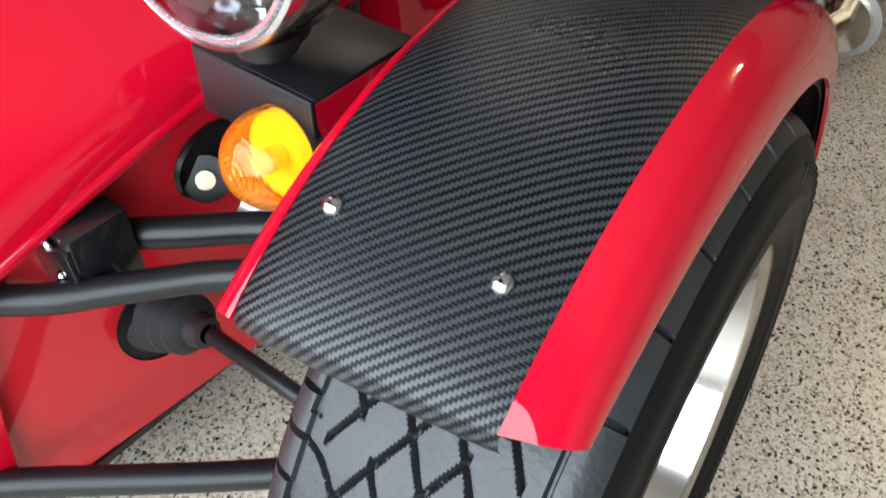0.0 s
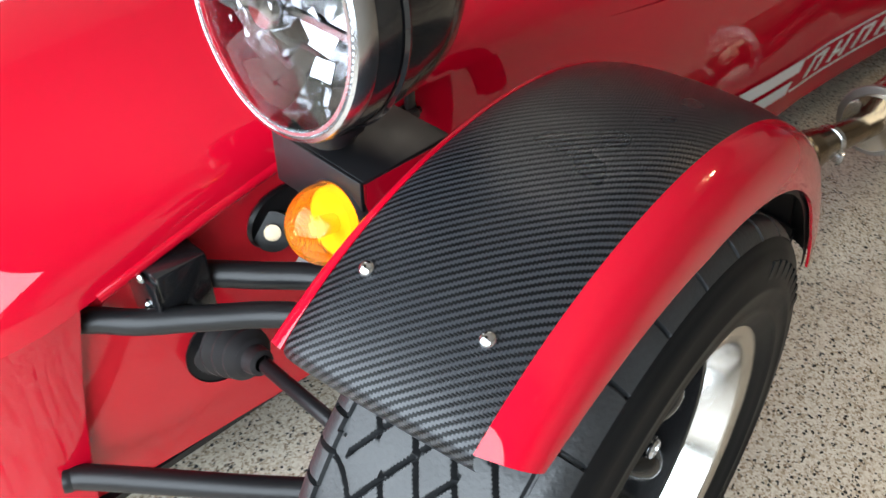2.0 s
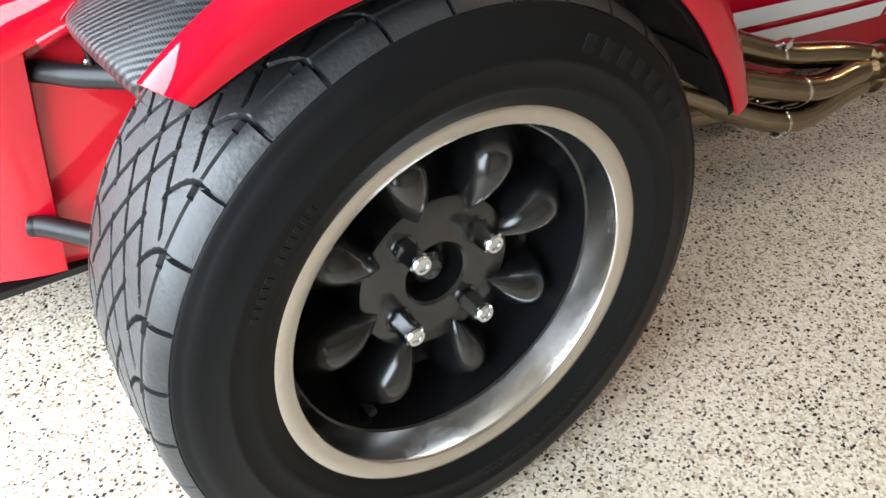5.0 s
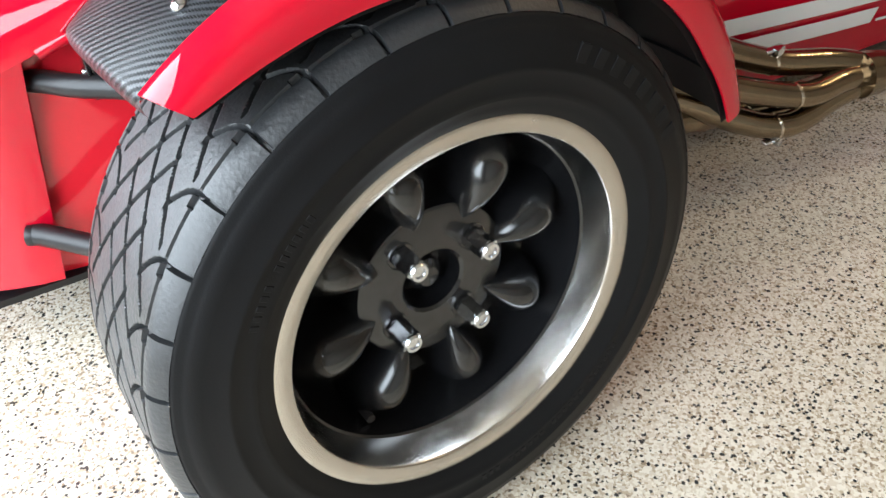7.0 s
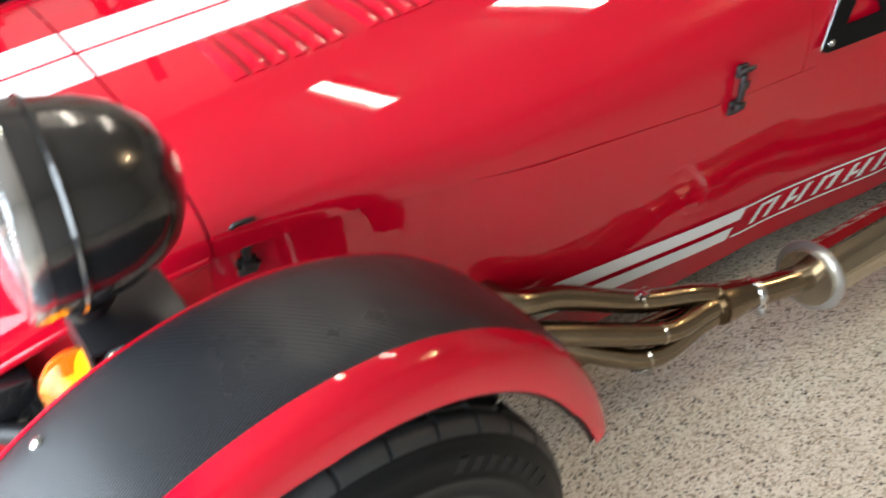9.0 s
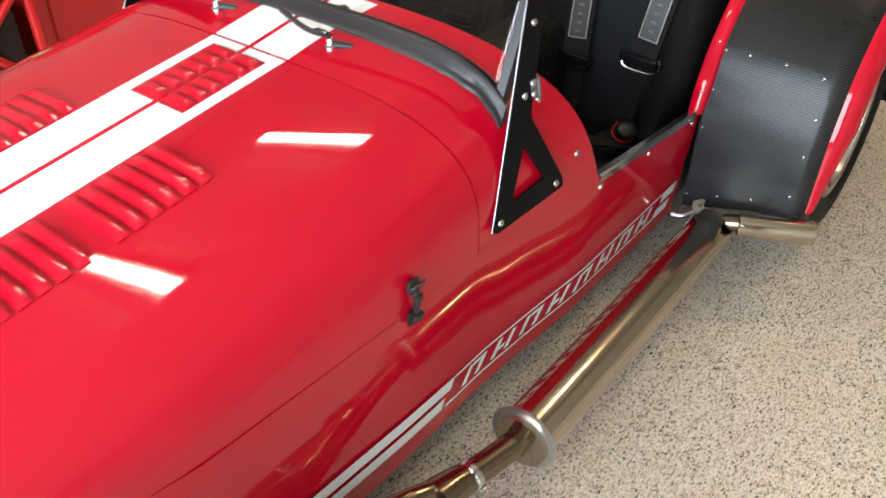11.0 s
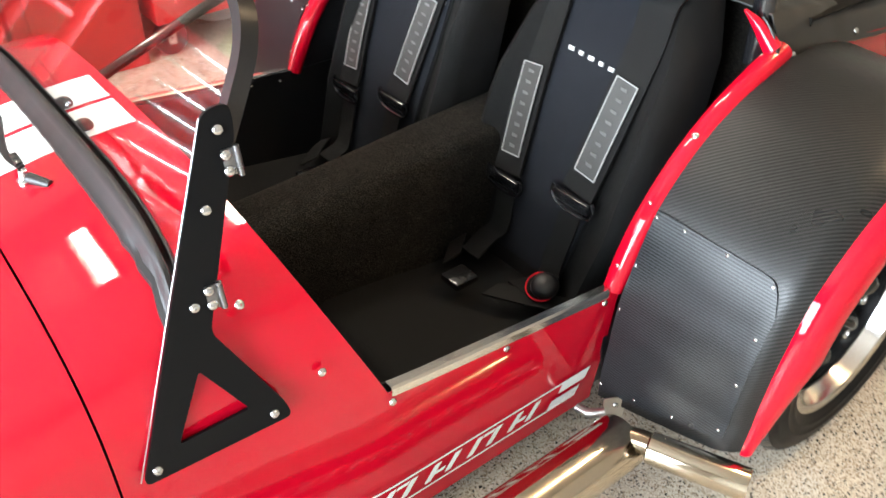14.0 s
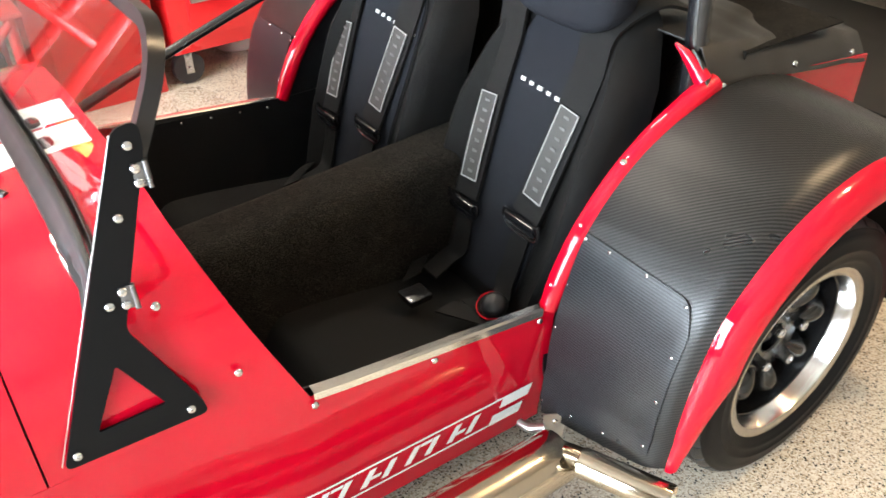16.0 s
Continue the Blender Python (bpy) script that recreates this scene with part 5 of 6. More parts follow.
for side in (-1, 1):
    rows = [[Vector((x, DATUM[side] + side * (side_y(x, z) - 0.012), z)) for z in (0.12, 0.2, 0.3, 0.36, interp(x, RAIL) + 0.006)] for x in np.linspace(1.07, 2.2, 12)]
    shell("inner_side", rows, BLACK, "black interior side panel")
    # bright capping on the cockpit edge
    bm = bmesh.new()
    rows = []
    for x in np.linspace(1.425, 1.868, 9):
        y, z = DATUM[side] + side * (side_y(x, 0.4) - 0.002), interp(x, RAIL)
        rows.append([Vector((x, y + side * a, z + b)) for a, b in ((0.006, -0.006), (0.0065, 0.008), (0.003, 0.0115), (-0.010, 0.0115), (-0.0135, 0.008), (-0.013, -0.004))])
    vs = grid(bm, rows, close_v=True)
    bm.faces.new(vs[0][::-1]), bm.faces.new(vs[-1])
    rail = part("cockpit_rail", bm, ALU, car, "polished aluminium cockpit edge capping", 30)
    for x in (1.642, 1.865):
        fasten(SCREW, (x, DATUM[side] + side * (side_y(x, 0.4) + 0.0005), interp(x, RAIL) - 0.018), (0, side, 0), rail)
    for x in np.linspace(1.46, 1.84, 6):
        fasten(RIVET, (x, DATUM[side] + side * (side_y(x, 0.4) - 0.0165), interp(x, RAIL) - 0.012), (0, -side, 0), rail, "rivet")
    # red rolled body edge that climbs in front of the rear wing
    bm = bmesh.new()
    pts = []
    for a, r in EDGE:
        pts.append((RCX - r * math.cos(radians(a)), DATUM[side] + side * 0.496, RCZ + r * math.sin(radians(a))))
    tube(bm, pts, [0.017, 0.020, 0.0205, 0.0205, 0.0205, 0.020, 0.018], 20)
    edge = part("body_edge", bm, RED, car, "red rolled body edge beside the seat")
    bm = bmesh.new()
    tube(bm, [(2.215, DATUM[side] + side * 0.492, 0.742), (2.205, DATUM[side] + side * 0.462, 0.776), (2.19, DATUM[side] + side * 0.44, 0.80)], [0.017, 0.011, 0.003], 14)
    part("edge_tail", bm, RED, edge)
    for a in (20, 36, 53.5):
        r = interp(a, EDGE) + 0.0198
        fasten(SCREW if a > 40 else RIVET, (RCX - r * math.cos(radians(a)), DATUM[side] + side * 0.4985, RCZ + r * math.sin(radians(a))), (-math.cos(radians(a)), side * 0.25, math.sin(radians(a))), edge)
    # body side under the wing arch
    rows = [[Vector((RCX - rr * math.cos(radians(a)), DATUM[side] + side * 0.494, RCZ + rr * math.sin(radians(a)))) for rr in (0.15, 0.3, 0.398)] for a in np.linspace(-15, 100, 24)]
    shell("inner_side", rows, BLACK)

# tunnel, carpeted
bm = bmesh.new()
rows = []
for i in range(25):
    x = 1.20 + 1.02 * i / 24
    w = 0.095 + 0.012 * math.sin(i * 0.4) * 0.2
    top = interp(x, ((1.2, 0.425), (1.4, 0.447), (1.95, 0.480), (2.2, 0.49)))
    row = []
    for k in range(25):
        a = math.pi * k / 24
        c, s = math.cos(a), math.sin(a)
        row.append(Vector((x, YM - 0.022 - w * math.copysign(abs(c) ** 0.45, c) + 0.002 * noise.noise((x * 9, k * 0.4, 0)), 0.12 + (top - 0.12) * abs(s) ** 0.42 + 0.003 * noise.noise((x * 7, k * 0.3, 3)))))
    rows.append(row)
grid(bm, rows)
part("transmission_tunnel", bm, CARPET, car, "black carpeted transmission tunnel", 60)
bm = bmesh.new()
lathe(bm, [(0.020, 0.004), (0.022, 0.001), (0.019, -0.003), (0.016, -0.006), (0.0005, -0.006)], 20, "Z", frame_of((1.315, -0.012, 0.45), (0.2, -0.9, 0.5)))
part("switch_ring", bm, ALU_DULL, car)
shell("cockpit_floor", [[Vector((x, y, 0.126)) for y in (YM - 0.47, YM, YM + 0.47)] for x in (1.0, 1.6, 2.25)], CARPET, "black carpeted cockpit floor")
shell("rear_bulkhead", [[Vector((2.17 + 0.16 * (z - 0.12) / 0.64, y, z)) for z in (0.12, 0.4, 0.68, 0.765)] for y in np.linspace(YM - 0.518, YM + 0.518, 9)], CARPET, "black carpeted rear bulkhead")
shell("bulkhead_shelf", [[Vector((x, y, 0.765 - 0.02 * (x - 2.3))) for x in (2.328, 2.5, 2.62)] for y in np.linspace(YM - 0.518, YM + 0.518, 5)], CARPET)
shell("dash", [[Vector((1.255 + 0.03 * f, YM + d, 0.12 + (top_z(1.235, YM + d * 0.97) - 0.135) * f)) for f in (0.0, 0.4, 0.8, 1.0)] for d in np.linspace(-0.44, 0.44, 21)], BLACK, "black dashboard")
shell("firewall", [[Vector((1.0, YM + d, z)) for z in (0.12, 0.3, 0.47)] for d in (-0.45, 0, 0.45)], BLACK)


def seat(cy, dx, far):
    """Black cloth seat: bolstered back, cushion, head rest, four-point harness."""
    def surf(z, v, off=0.0):      # front of the backrest; v across, -1..1
        w = interp(z, ((0.22, 0.185), (0.40, 0.212), (0.55, 0.210), (0.70, 0.190), (0.80, 0.150), (0.84, 0.105)))
        x = 2.040 + dx + 0.344 * (z - 0.469)
        bol = 0.085 * max(0.0, (abs(v) - 0.52) / 0.48) ** 1.5 * interp(z, ((0.2, 0.9), (0.6, 1.0), (0.78, 0.25), (0.84, 0)))
        lum = 0.012 * math.sin((z - 0.25) * 9) * (1 - v * v)
        rnd = 0.07 * max(0.0, (abs(v) - 0.86) / 0.14) ** 2 + 0.06 * max(0.0, (z - 0.79) / 0.05) ** 2
        return Vector((x - bol - lum + rnd - off, cy + v * w, z))
    bm = bmesh.new()
    zs, vv = np.linspace(0.20, 0.84, 33), np.linspace(-1, 1, 33)
    fr = [[surf(z, v) for v in vv] for z in zs]
    front = grid(bm, fr)
    back = grid(bm, [[Vector((2.040 + dx + 0.344 * (z - 0.469) + 0.085, p.y, z)) for p in row] for z, row in zip(zs, fr)])
    for i in range(32):
        for j in (0, 32):
            bm.faces.new((front[i][j], front[i + 1][j], back[i + 1][j], back[i][j]))
    for i in (0, 32):
        for j in range(32):
            bm.faces.new((front[i][j], front[i][j + 1], back[i][j + 1], back[i][j]))
    st = part("seat", bm, CLOTH, car, "black cloth bucket seat with harness", 50)
    # dark blue centre panel with stitched edge
    bm = bmesh.new()
    def half(z):
        return interp(z, ((0.25, 0.50), (0.55, 0.56), (0.70, 0.60), (0.765, 0.52), (0.79, 0.36)))
    grid(bm, [[surf(z, v * half(z), 0.004) for v in np.linspace(-1, 1, 13)] for z in np.linspace(0.25, 0.79, 25)])
    thick(bm, 0.006)
    part("centre_panel", bm, CLOTH_BLUE, st, "dark blue cloth centre panel", 60)
    for s in (-1, 1):
        bm = bmesh.new()
        tube(bm, [surf(z, s * half(z) * 1.01, 0.004) for z in np.linspace(0.27, 0.785, 12)], 0.0028, 6, 3)
        part("piping", bm, CLOTH, st)
    # cushion
    bm = bmesh.new()
    rows = []
    for i in range(25):
        t = i / 24
        x = 1.50 + dx + 0.50 * t
        h = 0.235 + 0.025 * math.cos(t * 3.0) - 0.06 * max(0, (0.12 - t) / 0.12) ** 2
        rows.append([Vector((x, cy + 0.195 * v, h + 0.035 * max(0, abs(v) - 0.55) ** 1.2 - 0.09 * max(0, (abs(v) - 0.9) / 0.1) ** 2)) for v in np.linspace(-1, 1, 21)])
    grid(bm, rows)
    thick(bm, 0.05)
    part("cushion", bm, CLOTH, st, "black cloth seat cushion", 60)
    # head rest
    bm = bmesh.new()
    bmesh.ops.create_uvsphere(bm, u_segments=32, v_segments=20, radius=1.0)
    for v in bm.verts:
        p = v.co
        q = Vector([math.copysign(abs(c) ** 0.62, c) for c in p])
        v.co = Vector((2.165 + dx + 0.055 * q.x + 0.30 * 0.09 * q.z, cy + 0.132 * q.y * (1 - 0.12 * q.z), 0.872 + 0.088 * q.z))
    part("head_rest", bm, CLOTH_BLUE, st, "padded dark cloth head rest", 60)
    bm = bmesh.new()
    tube(bm, [(2.135 + dx + 0.008 * math.cos(a), cy + 0.118 * math.cos(a) , 0.80 + 0.016 * (1 - math.sin(a))) for a in np.linspace(0, math.pi, 9)], 0.0025, 6, 3)
    part("piping", bm, CLOTH, st)
    # printed name as small plain bars
    for k in range(7 if far else 6):
        bm = bmesh.new()
        v = 0.56 - 0.235 * k
        a = surf(0.657 - 0.0013 * k, v * 0.56, 0.0125)
        box(bm, (0, 0, 0), (0.003, 0.0135 - 0.003 * (k % 2), 0.0080), 0.0006, Matrix.Translation(a) @ Matrix.Rotation(radians(19), 4, "Y"))
        part("embroidered_bar", bm, SILVERPRINT, st)
    # shoulder straps with pads, adjusters and the lower belts
    for s in (-1, 1):
        ys = 0.03 if far else 0.0
        za, zb = (0.612, 0.448) if s > 0 else (0.652, 0.484)
        def sp(z, off):
            q = surf(z, 0.0, off)
            o = 0.099 + 0.146 * (min(z, 0.66) - 0.453) if s > 0 else 0.087 + 0.048 * (z - 0.485)
            return Vector((q.x, cy + ys + s * o, z))
        up = [Vector((2.34, cy + 0.12 * s, 0.80)), Vector((2.22 + dx, cy + ys + 0.125 * s, 0.842)), sp(0.80, 0.030), sp(0.72, 0.022), sp(0.60, 0.020), sp(zb, 0.022), sp(zb - 0.038, 0.026)]
        bm = bmesh.new()
        ribbon(bm, up, (0, 1, -0.12 * s), 0.074, 0.006, 8)
        strap = part("harness_strap", bm, WEB, st, "black shoulder strap")
        bm = bmesh.new()
        ribbon(bm, [sp(z, 0.0275) for z in np.linspace(za, zb, 4)], (0, 1, -0.12 * s), 0.048, 0.003, 6)
        lab = part("strap_label", bm, PADGREY, strap, "dark grey strap label with silver border")
        for e in (-1, 1):
            bm = bmesh.new()
            ribbon(bm, [sp(z, 0.0295) + Vector((0, e * 0.0245, -0.12 * s * e * 0.0245)) for z in np.linspace(za + 0.001, zb - 0.001, 4)], (0, 1, 0), 0.0024, 0.002, 6)
            part("border", bm, GREYTHREAD, lab)
        for z in (za + 0.001, zb - 0.001):
            bm = bmesh.new()
            ribbon(bm, [sp(z, 0.0295) + Vector((0, -0.0245, 0.12 * s * 0.0245)), sp(z, 0.0295) + Vector((0, 0, 0)), sp(z, 0.0295) + Vector((0, 0.0245, -0.12 * s * 0.0245))], (0.3, 0, 1), 0.0022, 0.002, 2)
            part("border", bm, GREYTHREAD, lab)
        for k in range(8):
            z = za - 0.012 - 0.0195 * k
            bm = bmesh.new()
            box(bm, sp(z - 0.002, 0.0292), (0.0015, 0.015, 0.009), 0.0005, None, 1)
            part("printed_bar", bm, mat("faded_grey_print", (0.10, 0.10, 0.096), 0.6) if "faded_grey_print" not in bpy.data.materials else bpy.data.materials["faded_grey_print"], lab)
        c = sp(zb - 0.046, 0.036)
        bright = s < 0 and not far
        bm = bmesh.new()
        box(bm, c, (0.014, 0.088, 0.018), 0.004, None, 2)
        box(bm, c + Vector((0.004, 0, -0.014)), (0.006, 0.080, 0.012), 0.002)
        ad = part("adjuster", bm, BLACK_GLOSS, strap, "black strap adjuster")
        bm = bmesh.new()
        tube(bm, [c + Vector((0.002, a, b)) for a, b in ((-0.048, 0.012), (-0.052, -0.008), (-0.038, -0.026), (0.0, -0.030), (0.038, -0.026), (0.052, -0.008), (0.048, 0.012))], 0.0042, 8, 4)
        part("buckle_frame", bm, CHROME if bright else BLACK_GLOSS, ad)
        bm = bmesh.new()
        ribbon(bm, [sp(zb - 0.05, 0.022), sp(0.36, 0.018), sp(0.30, 0.022), Vector((1.93 + dx, cy + 0.09 * s, 0.272)), Vector((1.87 + dx, cy + 0.07 * s, 0.268))], (0, 1, 0), 0.050, 0.004, 6)
        part("lower_strap", bm, WEB, strap)
    bm = bmesh.new()
    box(bm, (1.80 + dx, cy + 0.02, 0.272), (0.055, 0.050, 0.016), 0.004)
    part("lap_buckle", bm, BLACK_GLOSS, st, "black lap belt buckle")
    for sg in (-1, 1):
        bm = bmesh.new()
        ribbon(bm, [(1.98 + dx, cy + sg * 0.19, 0.25), (1.90 + dx, cy + sg * 0.14, 0.262), (1.83 + dx, cy + sg * 0.06 + 0.02, 0.268)], (1, 0, 0.1), 0.046, 0.004)
        part("lap_belt", bm, WEB, st)
    bm = bmesh.new()
    lathe(bm, [(0.0005, 0.016), (0.018, 0.014), (0.026, 0.008), (0.028, 0.0), (0.024, -0.01)], 24, "Z", frame_of((1.90 + dx, cy - 0.115, 0.288), (-0.5, -0.3, 1)))
    rel = part("harness_release", bm, BLACK, st, "round black harness release")
    bm = bmesh.new()
    lathe(bm, [(0.0285, 0.002), (0.031, 0.0), (0.0285, -0.004)], 24, "Z", frame_of((1.895 + dx, cy - 0.11, 0.286), (-0.5, -0.3, 1)))
    part("red_ring", bm, RED_DARK, rel, "red ring")


seat(-0.137, 0.0, False)
seat(2 * YM + 0.137, -0.035, True)

# ---- roll bar and boot cover ----
bm = bmesh.new()
tube(bm, [(2.235, YM - 0.482, 0.70), (2.236, YM - 0.475, 0.82), (2.245, YM - 0.445, 1.0), (2.25, YM - 0.36, 1.12), (2.252, YM - 0.24, 1.17), (2.252, YM, 1.178), (2.252, YM + 0.24, 1.17), (2.25, YM + 0.36, 1.12), (2.245, YM + 0.445, 1.0), (2.236, YM + 0.475, 0.82), (2.235, YM + 0.482, 0.70)], 0.0205, 20)
rb = part("roll_bar", bm, BLACK_GLOSS, car, "black tubular roll bar")
for s in (-1, 1):
    bm = bmesh.new()
    tube(bm, [(2.25, YM + s * 0.33, 1.135), (2.62, YM + s * 0.33, 0.74)], 0.017, 16, 2)
    part("rear_stay", bm, BLACK_GLOSS, rb)
bm = bmesh.new()
tube(bm, [(2.24, YM - 0.40, 1.06), (2.24, YM + 0.42, 0.78)], 0.016, 16, 2)
part("diagonal_brace", bm, BLACK_GLOSS, rb)
bm = bmesh.new()
tube(bm, [(1.22, 0.565, 0.475), (1.53, 0.565, 0.593), (1.81, 0.563, 0.690), (2.238, 0.525, 0.845)], 0.0115, 14, 4)
part("side_brace", bm, BLACK_GLOSS, rb, "thin black side brace tube")
bm = bmesh.new()
rows = []
for i in range(31):
    f = i / 30
    x = 2.222 + 0.49 * f
    row = []
    for k in range(61):
        v = -1 + 2 * k / 60
        d = 0.538 * v
        top = 0.805 - 0.05 * f - 0.03 * f * f
        side = max(0.0, (abs(v) - 0.93) / 0.07)
        z = top - 0.018 * abs(v) ** 3 - (0.068 - 0.02 * f) * side ** 1.3 + 0.006 * noise.noise((x * 6, d * 7, 1)) * (1 - side) + 0.004 * noise.noise((x * 20, d * 3, 5))
        row.append(Vector((x + 0.012 * noise.noise((d * 8, f * 2, 9)) * (f < 0.1), YM + d * (1 - 0.004 * side), z)))
    rows.append(row)
grid(bm, rows)
thick(bm, 0.003)
cover = part("boot_cover", bm, VINYL, car, "black vinyl boot cover with press studs", 60)
bm = bmesh.new()
rows = [[Vector((2.215 + 0.05 * a, YM - 0.538 + 0.045 * b + 0.01 * a, 0.738 + 0.055 * b - 0.018 * a * (1 - b) + 0.006 * math.sin(a * 5 + b * 4))) for b in np.linspace(0, 1, 6)] for a in np.linspace(-0.15, 1, 7)]
grid(bm, rows)
thick(bm, 0.003)
part("corner_flap", bm, VINYL, cover)
for x, z in ((2.248, 0.722), (2.451, 0.712), (2.64, 0.69)):
    for s in (-1, 1):
        fasten(SCREW, (x, YM + s * 0.5405, z + 0.008), (0, s, 0.15), cover, "press_stud")
for side in (-1, 1):
    shell("rear_side", [[Vector((x, DATUM[side] + side * 0.502, z)) for z in (0.30, 0.5, 0.735 - 0.12 * (x - 2.2))] for x in np.linspace(2.2, 2.72, 8)], RED, "red rear body side")
shell("rear_panel", [[Vector((2.72, YM + d, z)) for z in (0.2, 0.45, 0.67)] for d in np.linspace(-0.53, 0.53, 5)], RED, "red rear body panel")

# ---- behind the car ----
CHEST_RED = mat("red_enamel", (0.55, 0.012, 0.014), 0.3, coat=0.5, vary=0.06, scale=4)
PLASTIC_W = mat("white_plastic", (0.74, 0.73, 0.70), 0.45, vary=0.05)
PLASTIC_Y = mat("yellow_plastic", (0.80, 0.55, 0.02), 0.4, vary=0.08)
PLASTIC_G = mat("green_plastic", (0.05, 0.42, 0.10), 0.3, vary=0.1)
PLASTIC_B = mat("blue_label_film", (0.06, 0.16, 0.42), 0.35, vary=0.15)
PAPER = mat("cream_masking_paper", (0.74, 0.64, 0.42), 0.8, vary=0.06)
JACKET = mat("dark_grey_fabric", (0.030, 0.031, 0.036), 0.9, vary=0.4, scale=12, bump=0.003, grain=60)
KHAKI = mat("khaki_canvas", (0.30, 0.25, 0.17), 0.9, vary=0.25, scale=10, bump=0.002, grain=120)
MAT_RUBBER = mat("black_rubber_mat", (0.022, 0.021, 0.020), 0.7, vary=0.3, bump=0.001, grain=150)
TAN = mat("taupe_painted_metal", (0.30, 0.26, 0.22), 0.45, vary=0.12)


def thing(name, loc, label, category, group=""):
    t = tagged(new(name), label, category, group)
    t.location = loc
    return t


def tool_chest(x0, x1, y0, z0, h, drawers):
    c = thing("tool_chest", ((x0 + x1) / 2, y0 + 0.25, 0), "red enamelled steel roller tool chest on casters", "tool chest")
    bm = bmesh.new()
    box(bm, ((x0 + x1) / 2, y0 + 0.25, z0 + h / 2), (x1 - x0, 0.50, h), 0.006)
    part("body", bm, CHEST_RED, c)
    z = z0 + 0.055
    for k in range(drawers):
        dh = (h - 0.10) / drawers
        bm = bmesh.new()
        box(bm, ((x0 + x1) / 2 + 0.02, y0 - 0.008, z + dh / 2), (x1 - x0 - 0.11, 0.018, dh - 0.012), 0.004)
        d = part("drawer", bm, CHEST_RED, c)
        bm = bmesh.new()
        box(bm, ((x0 + x1) / 2 + 0.02, y0 - 0.024, z + dh - 0.03), (x1 - x0 - 0.13, 0.016, 0.022), 0.004)
        part("handle", bm, ALU_DULL, d, "bright aluminium drawer pull")
        z += dh
    for x in (x0 + 0.055, x1 - 0.055):
        for y in (y0 + 0.05, y0 + 0.45):
            bm = bmesh.new()
            lathe(bm, [(0.012, -0.017), (0.058, -0.019), (0.062, -0.014), (0.062, 0.014), (0.058, 0.019), (0.012, 0.017)], 28, "Y", Matrix.Translation((x, y, 0.062)))
            w = part("caster", bm, SEAL, c, "black rubber caster wheel")
            bm = bmesh.new()
            for s in (-1, 1):
                box(bm, (x, y + s * 0.024, 0.085), (0.03, 0.004, 0.085), 0.001)
            box(bm, (x, y, 0.127), (0.06, 0.06, 0.006), 0.001)
            tube(bm, [(x, y - 0.032, 0.062), (x, y + 0.032, 0.062)], 0.008, 10, 1)
            part("caster_fork", bm, CHROME, w)


tool_chest(1.955, 2.75, 1.72, 0.130, 0.80, 4)

# wide roller cabinet with a top box, in the front corner
def drawer_stack(x0, x1, y0, z0, z1, count, c):
    dh = (z1 - z0) / count
    for k in range(count):
        z = z0 + dh * k
        bm = bmesh.new()
        box(bm, ((x0 + x1) / 2, y0 - 0.008, z + dh / 2), (x1 - x0, 0.018, dh - 0.010), 0.003)
        d = part("drawer", bm, CHEST_RED, c)
        bm = bmesh.new()
        box(bm, ((x0 + x1) / 2, y0 - 0.022, z + dh - 0.022), (x1 - x0 - 0.06, 0.014, 0.016), 0.003)
        part("handle", bm, ALU, d, "bright aluminium drawer pull")


c = thing("tool_chest", (-0.48, 2.26, 0), "wide red roller tool chest with bright drawer pulls", "tool chest")
bm = bmesh.new()
box(bm, (-0.48, 2.26, 0.54), (1.16, 0.50, 0.82), 0.006)
part("body", bm, CHEST_RED, c)
drawer_stack(-0.46, 0.06, 2.01, 0.18, 0.92, 8, c)
drawer_stack(-1.02, -0.50, 2.01, 0.18, 0.92, 6, c)
for x in (-0.98, 0.02):
    for y in (2.07, 2.45):
        bm = bmesh.new()
        lathe(bm, [(0.012, -0.017), (0.058, -0.019), (0.062, -0.014), (0.062, 0.014), (0.058, 0.019), (0.012, 0.017)], 24, "Y", Matrix.Translation((x, y, 0.062)))
        box(bm, (x, y, 0.12), (0.05, 0.05, 0.03), 0.003)
        part("caster", bm, SEAL, c, "black rubber caster wheel")
c = thing("tool_box", (-0.92, 2.28, 0.952), "red steel top box with shallow drawers on the tool chest", "tool box")
bm = bmesh.new()
box(bm, (-0.92, 2.28, 1.152), (0.28, 0.42, 0.40), 0.006)
part("body", bm, CHEST_RED, c)
drawer_stack(-1.05, -0.79, 2.07, 0.98, 1.32, 6, c)

# red cabinet that stands on the floor beside it
c = thing("cabinet", (1.70, 1.98, 0), "red enamelled steel cabinet standing on the floor", "cabinet")
bm = bmesh.new()
box(bm, (1.70, 1.98, 0.45), (0.42, 0.50, 0.90), 0.006)
part("body", bm, CHEST_RED, c)
bm = bmesh.new()
box(bm, (1.715, 1.722, 0.47), (0.34, 0.016, 0.78), 0.004)
door = part("door", bm, CHEST_RED, c)
bm = bmesh.new()
box(bm, (1.86, 1.708, 0.55), (0.016, 0.018, 0.12), 0.004)
part("handle", bm, ALU_DULL, door)

# red steel stand with crossing braces, on which bottles and tape lie
c = thing("work_stand", (1.30, 1.80, 0), "red tubular steel stand with crossed braces", "stand")
for a, b in (((1.02, 1.62, 0), (1.05, 1.64, 0.42)), ((1.44, 1.62, 0), (1.44, 1.64, 0.42)), ((1.02, 2.05, 0), (1.05, 2.03, 0.42)), ((1.44, 2.05, 0), (1.44, 2.03, 0.42))):
    bm = bmesh.new()
    tube(bm, [a, b], 0.018, 12, 1)
    part("leg", bm, CHEST_RED, c)
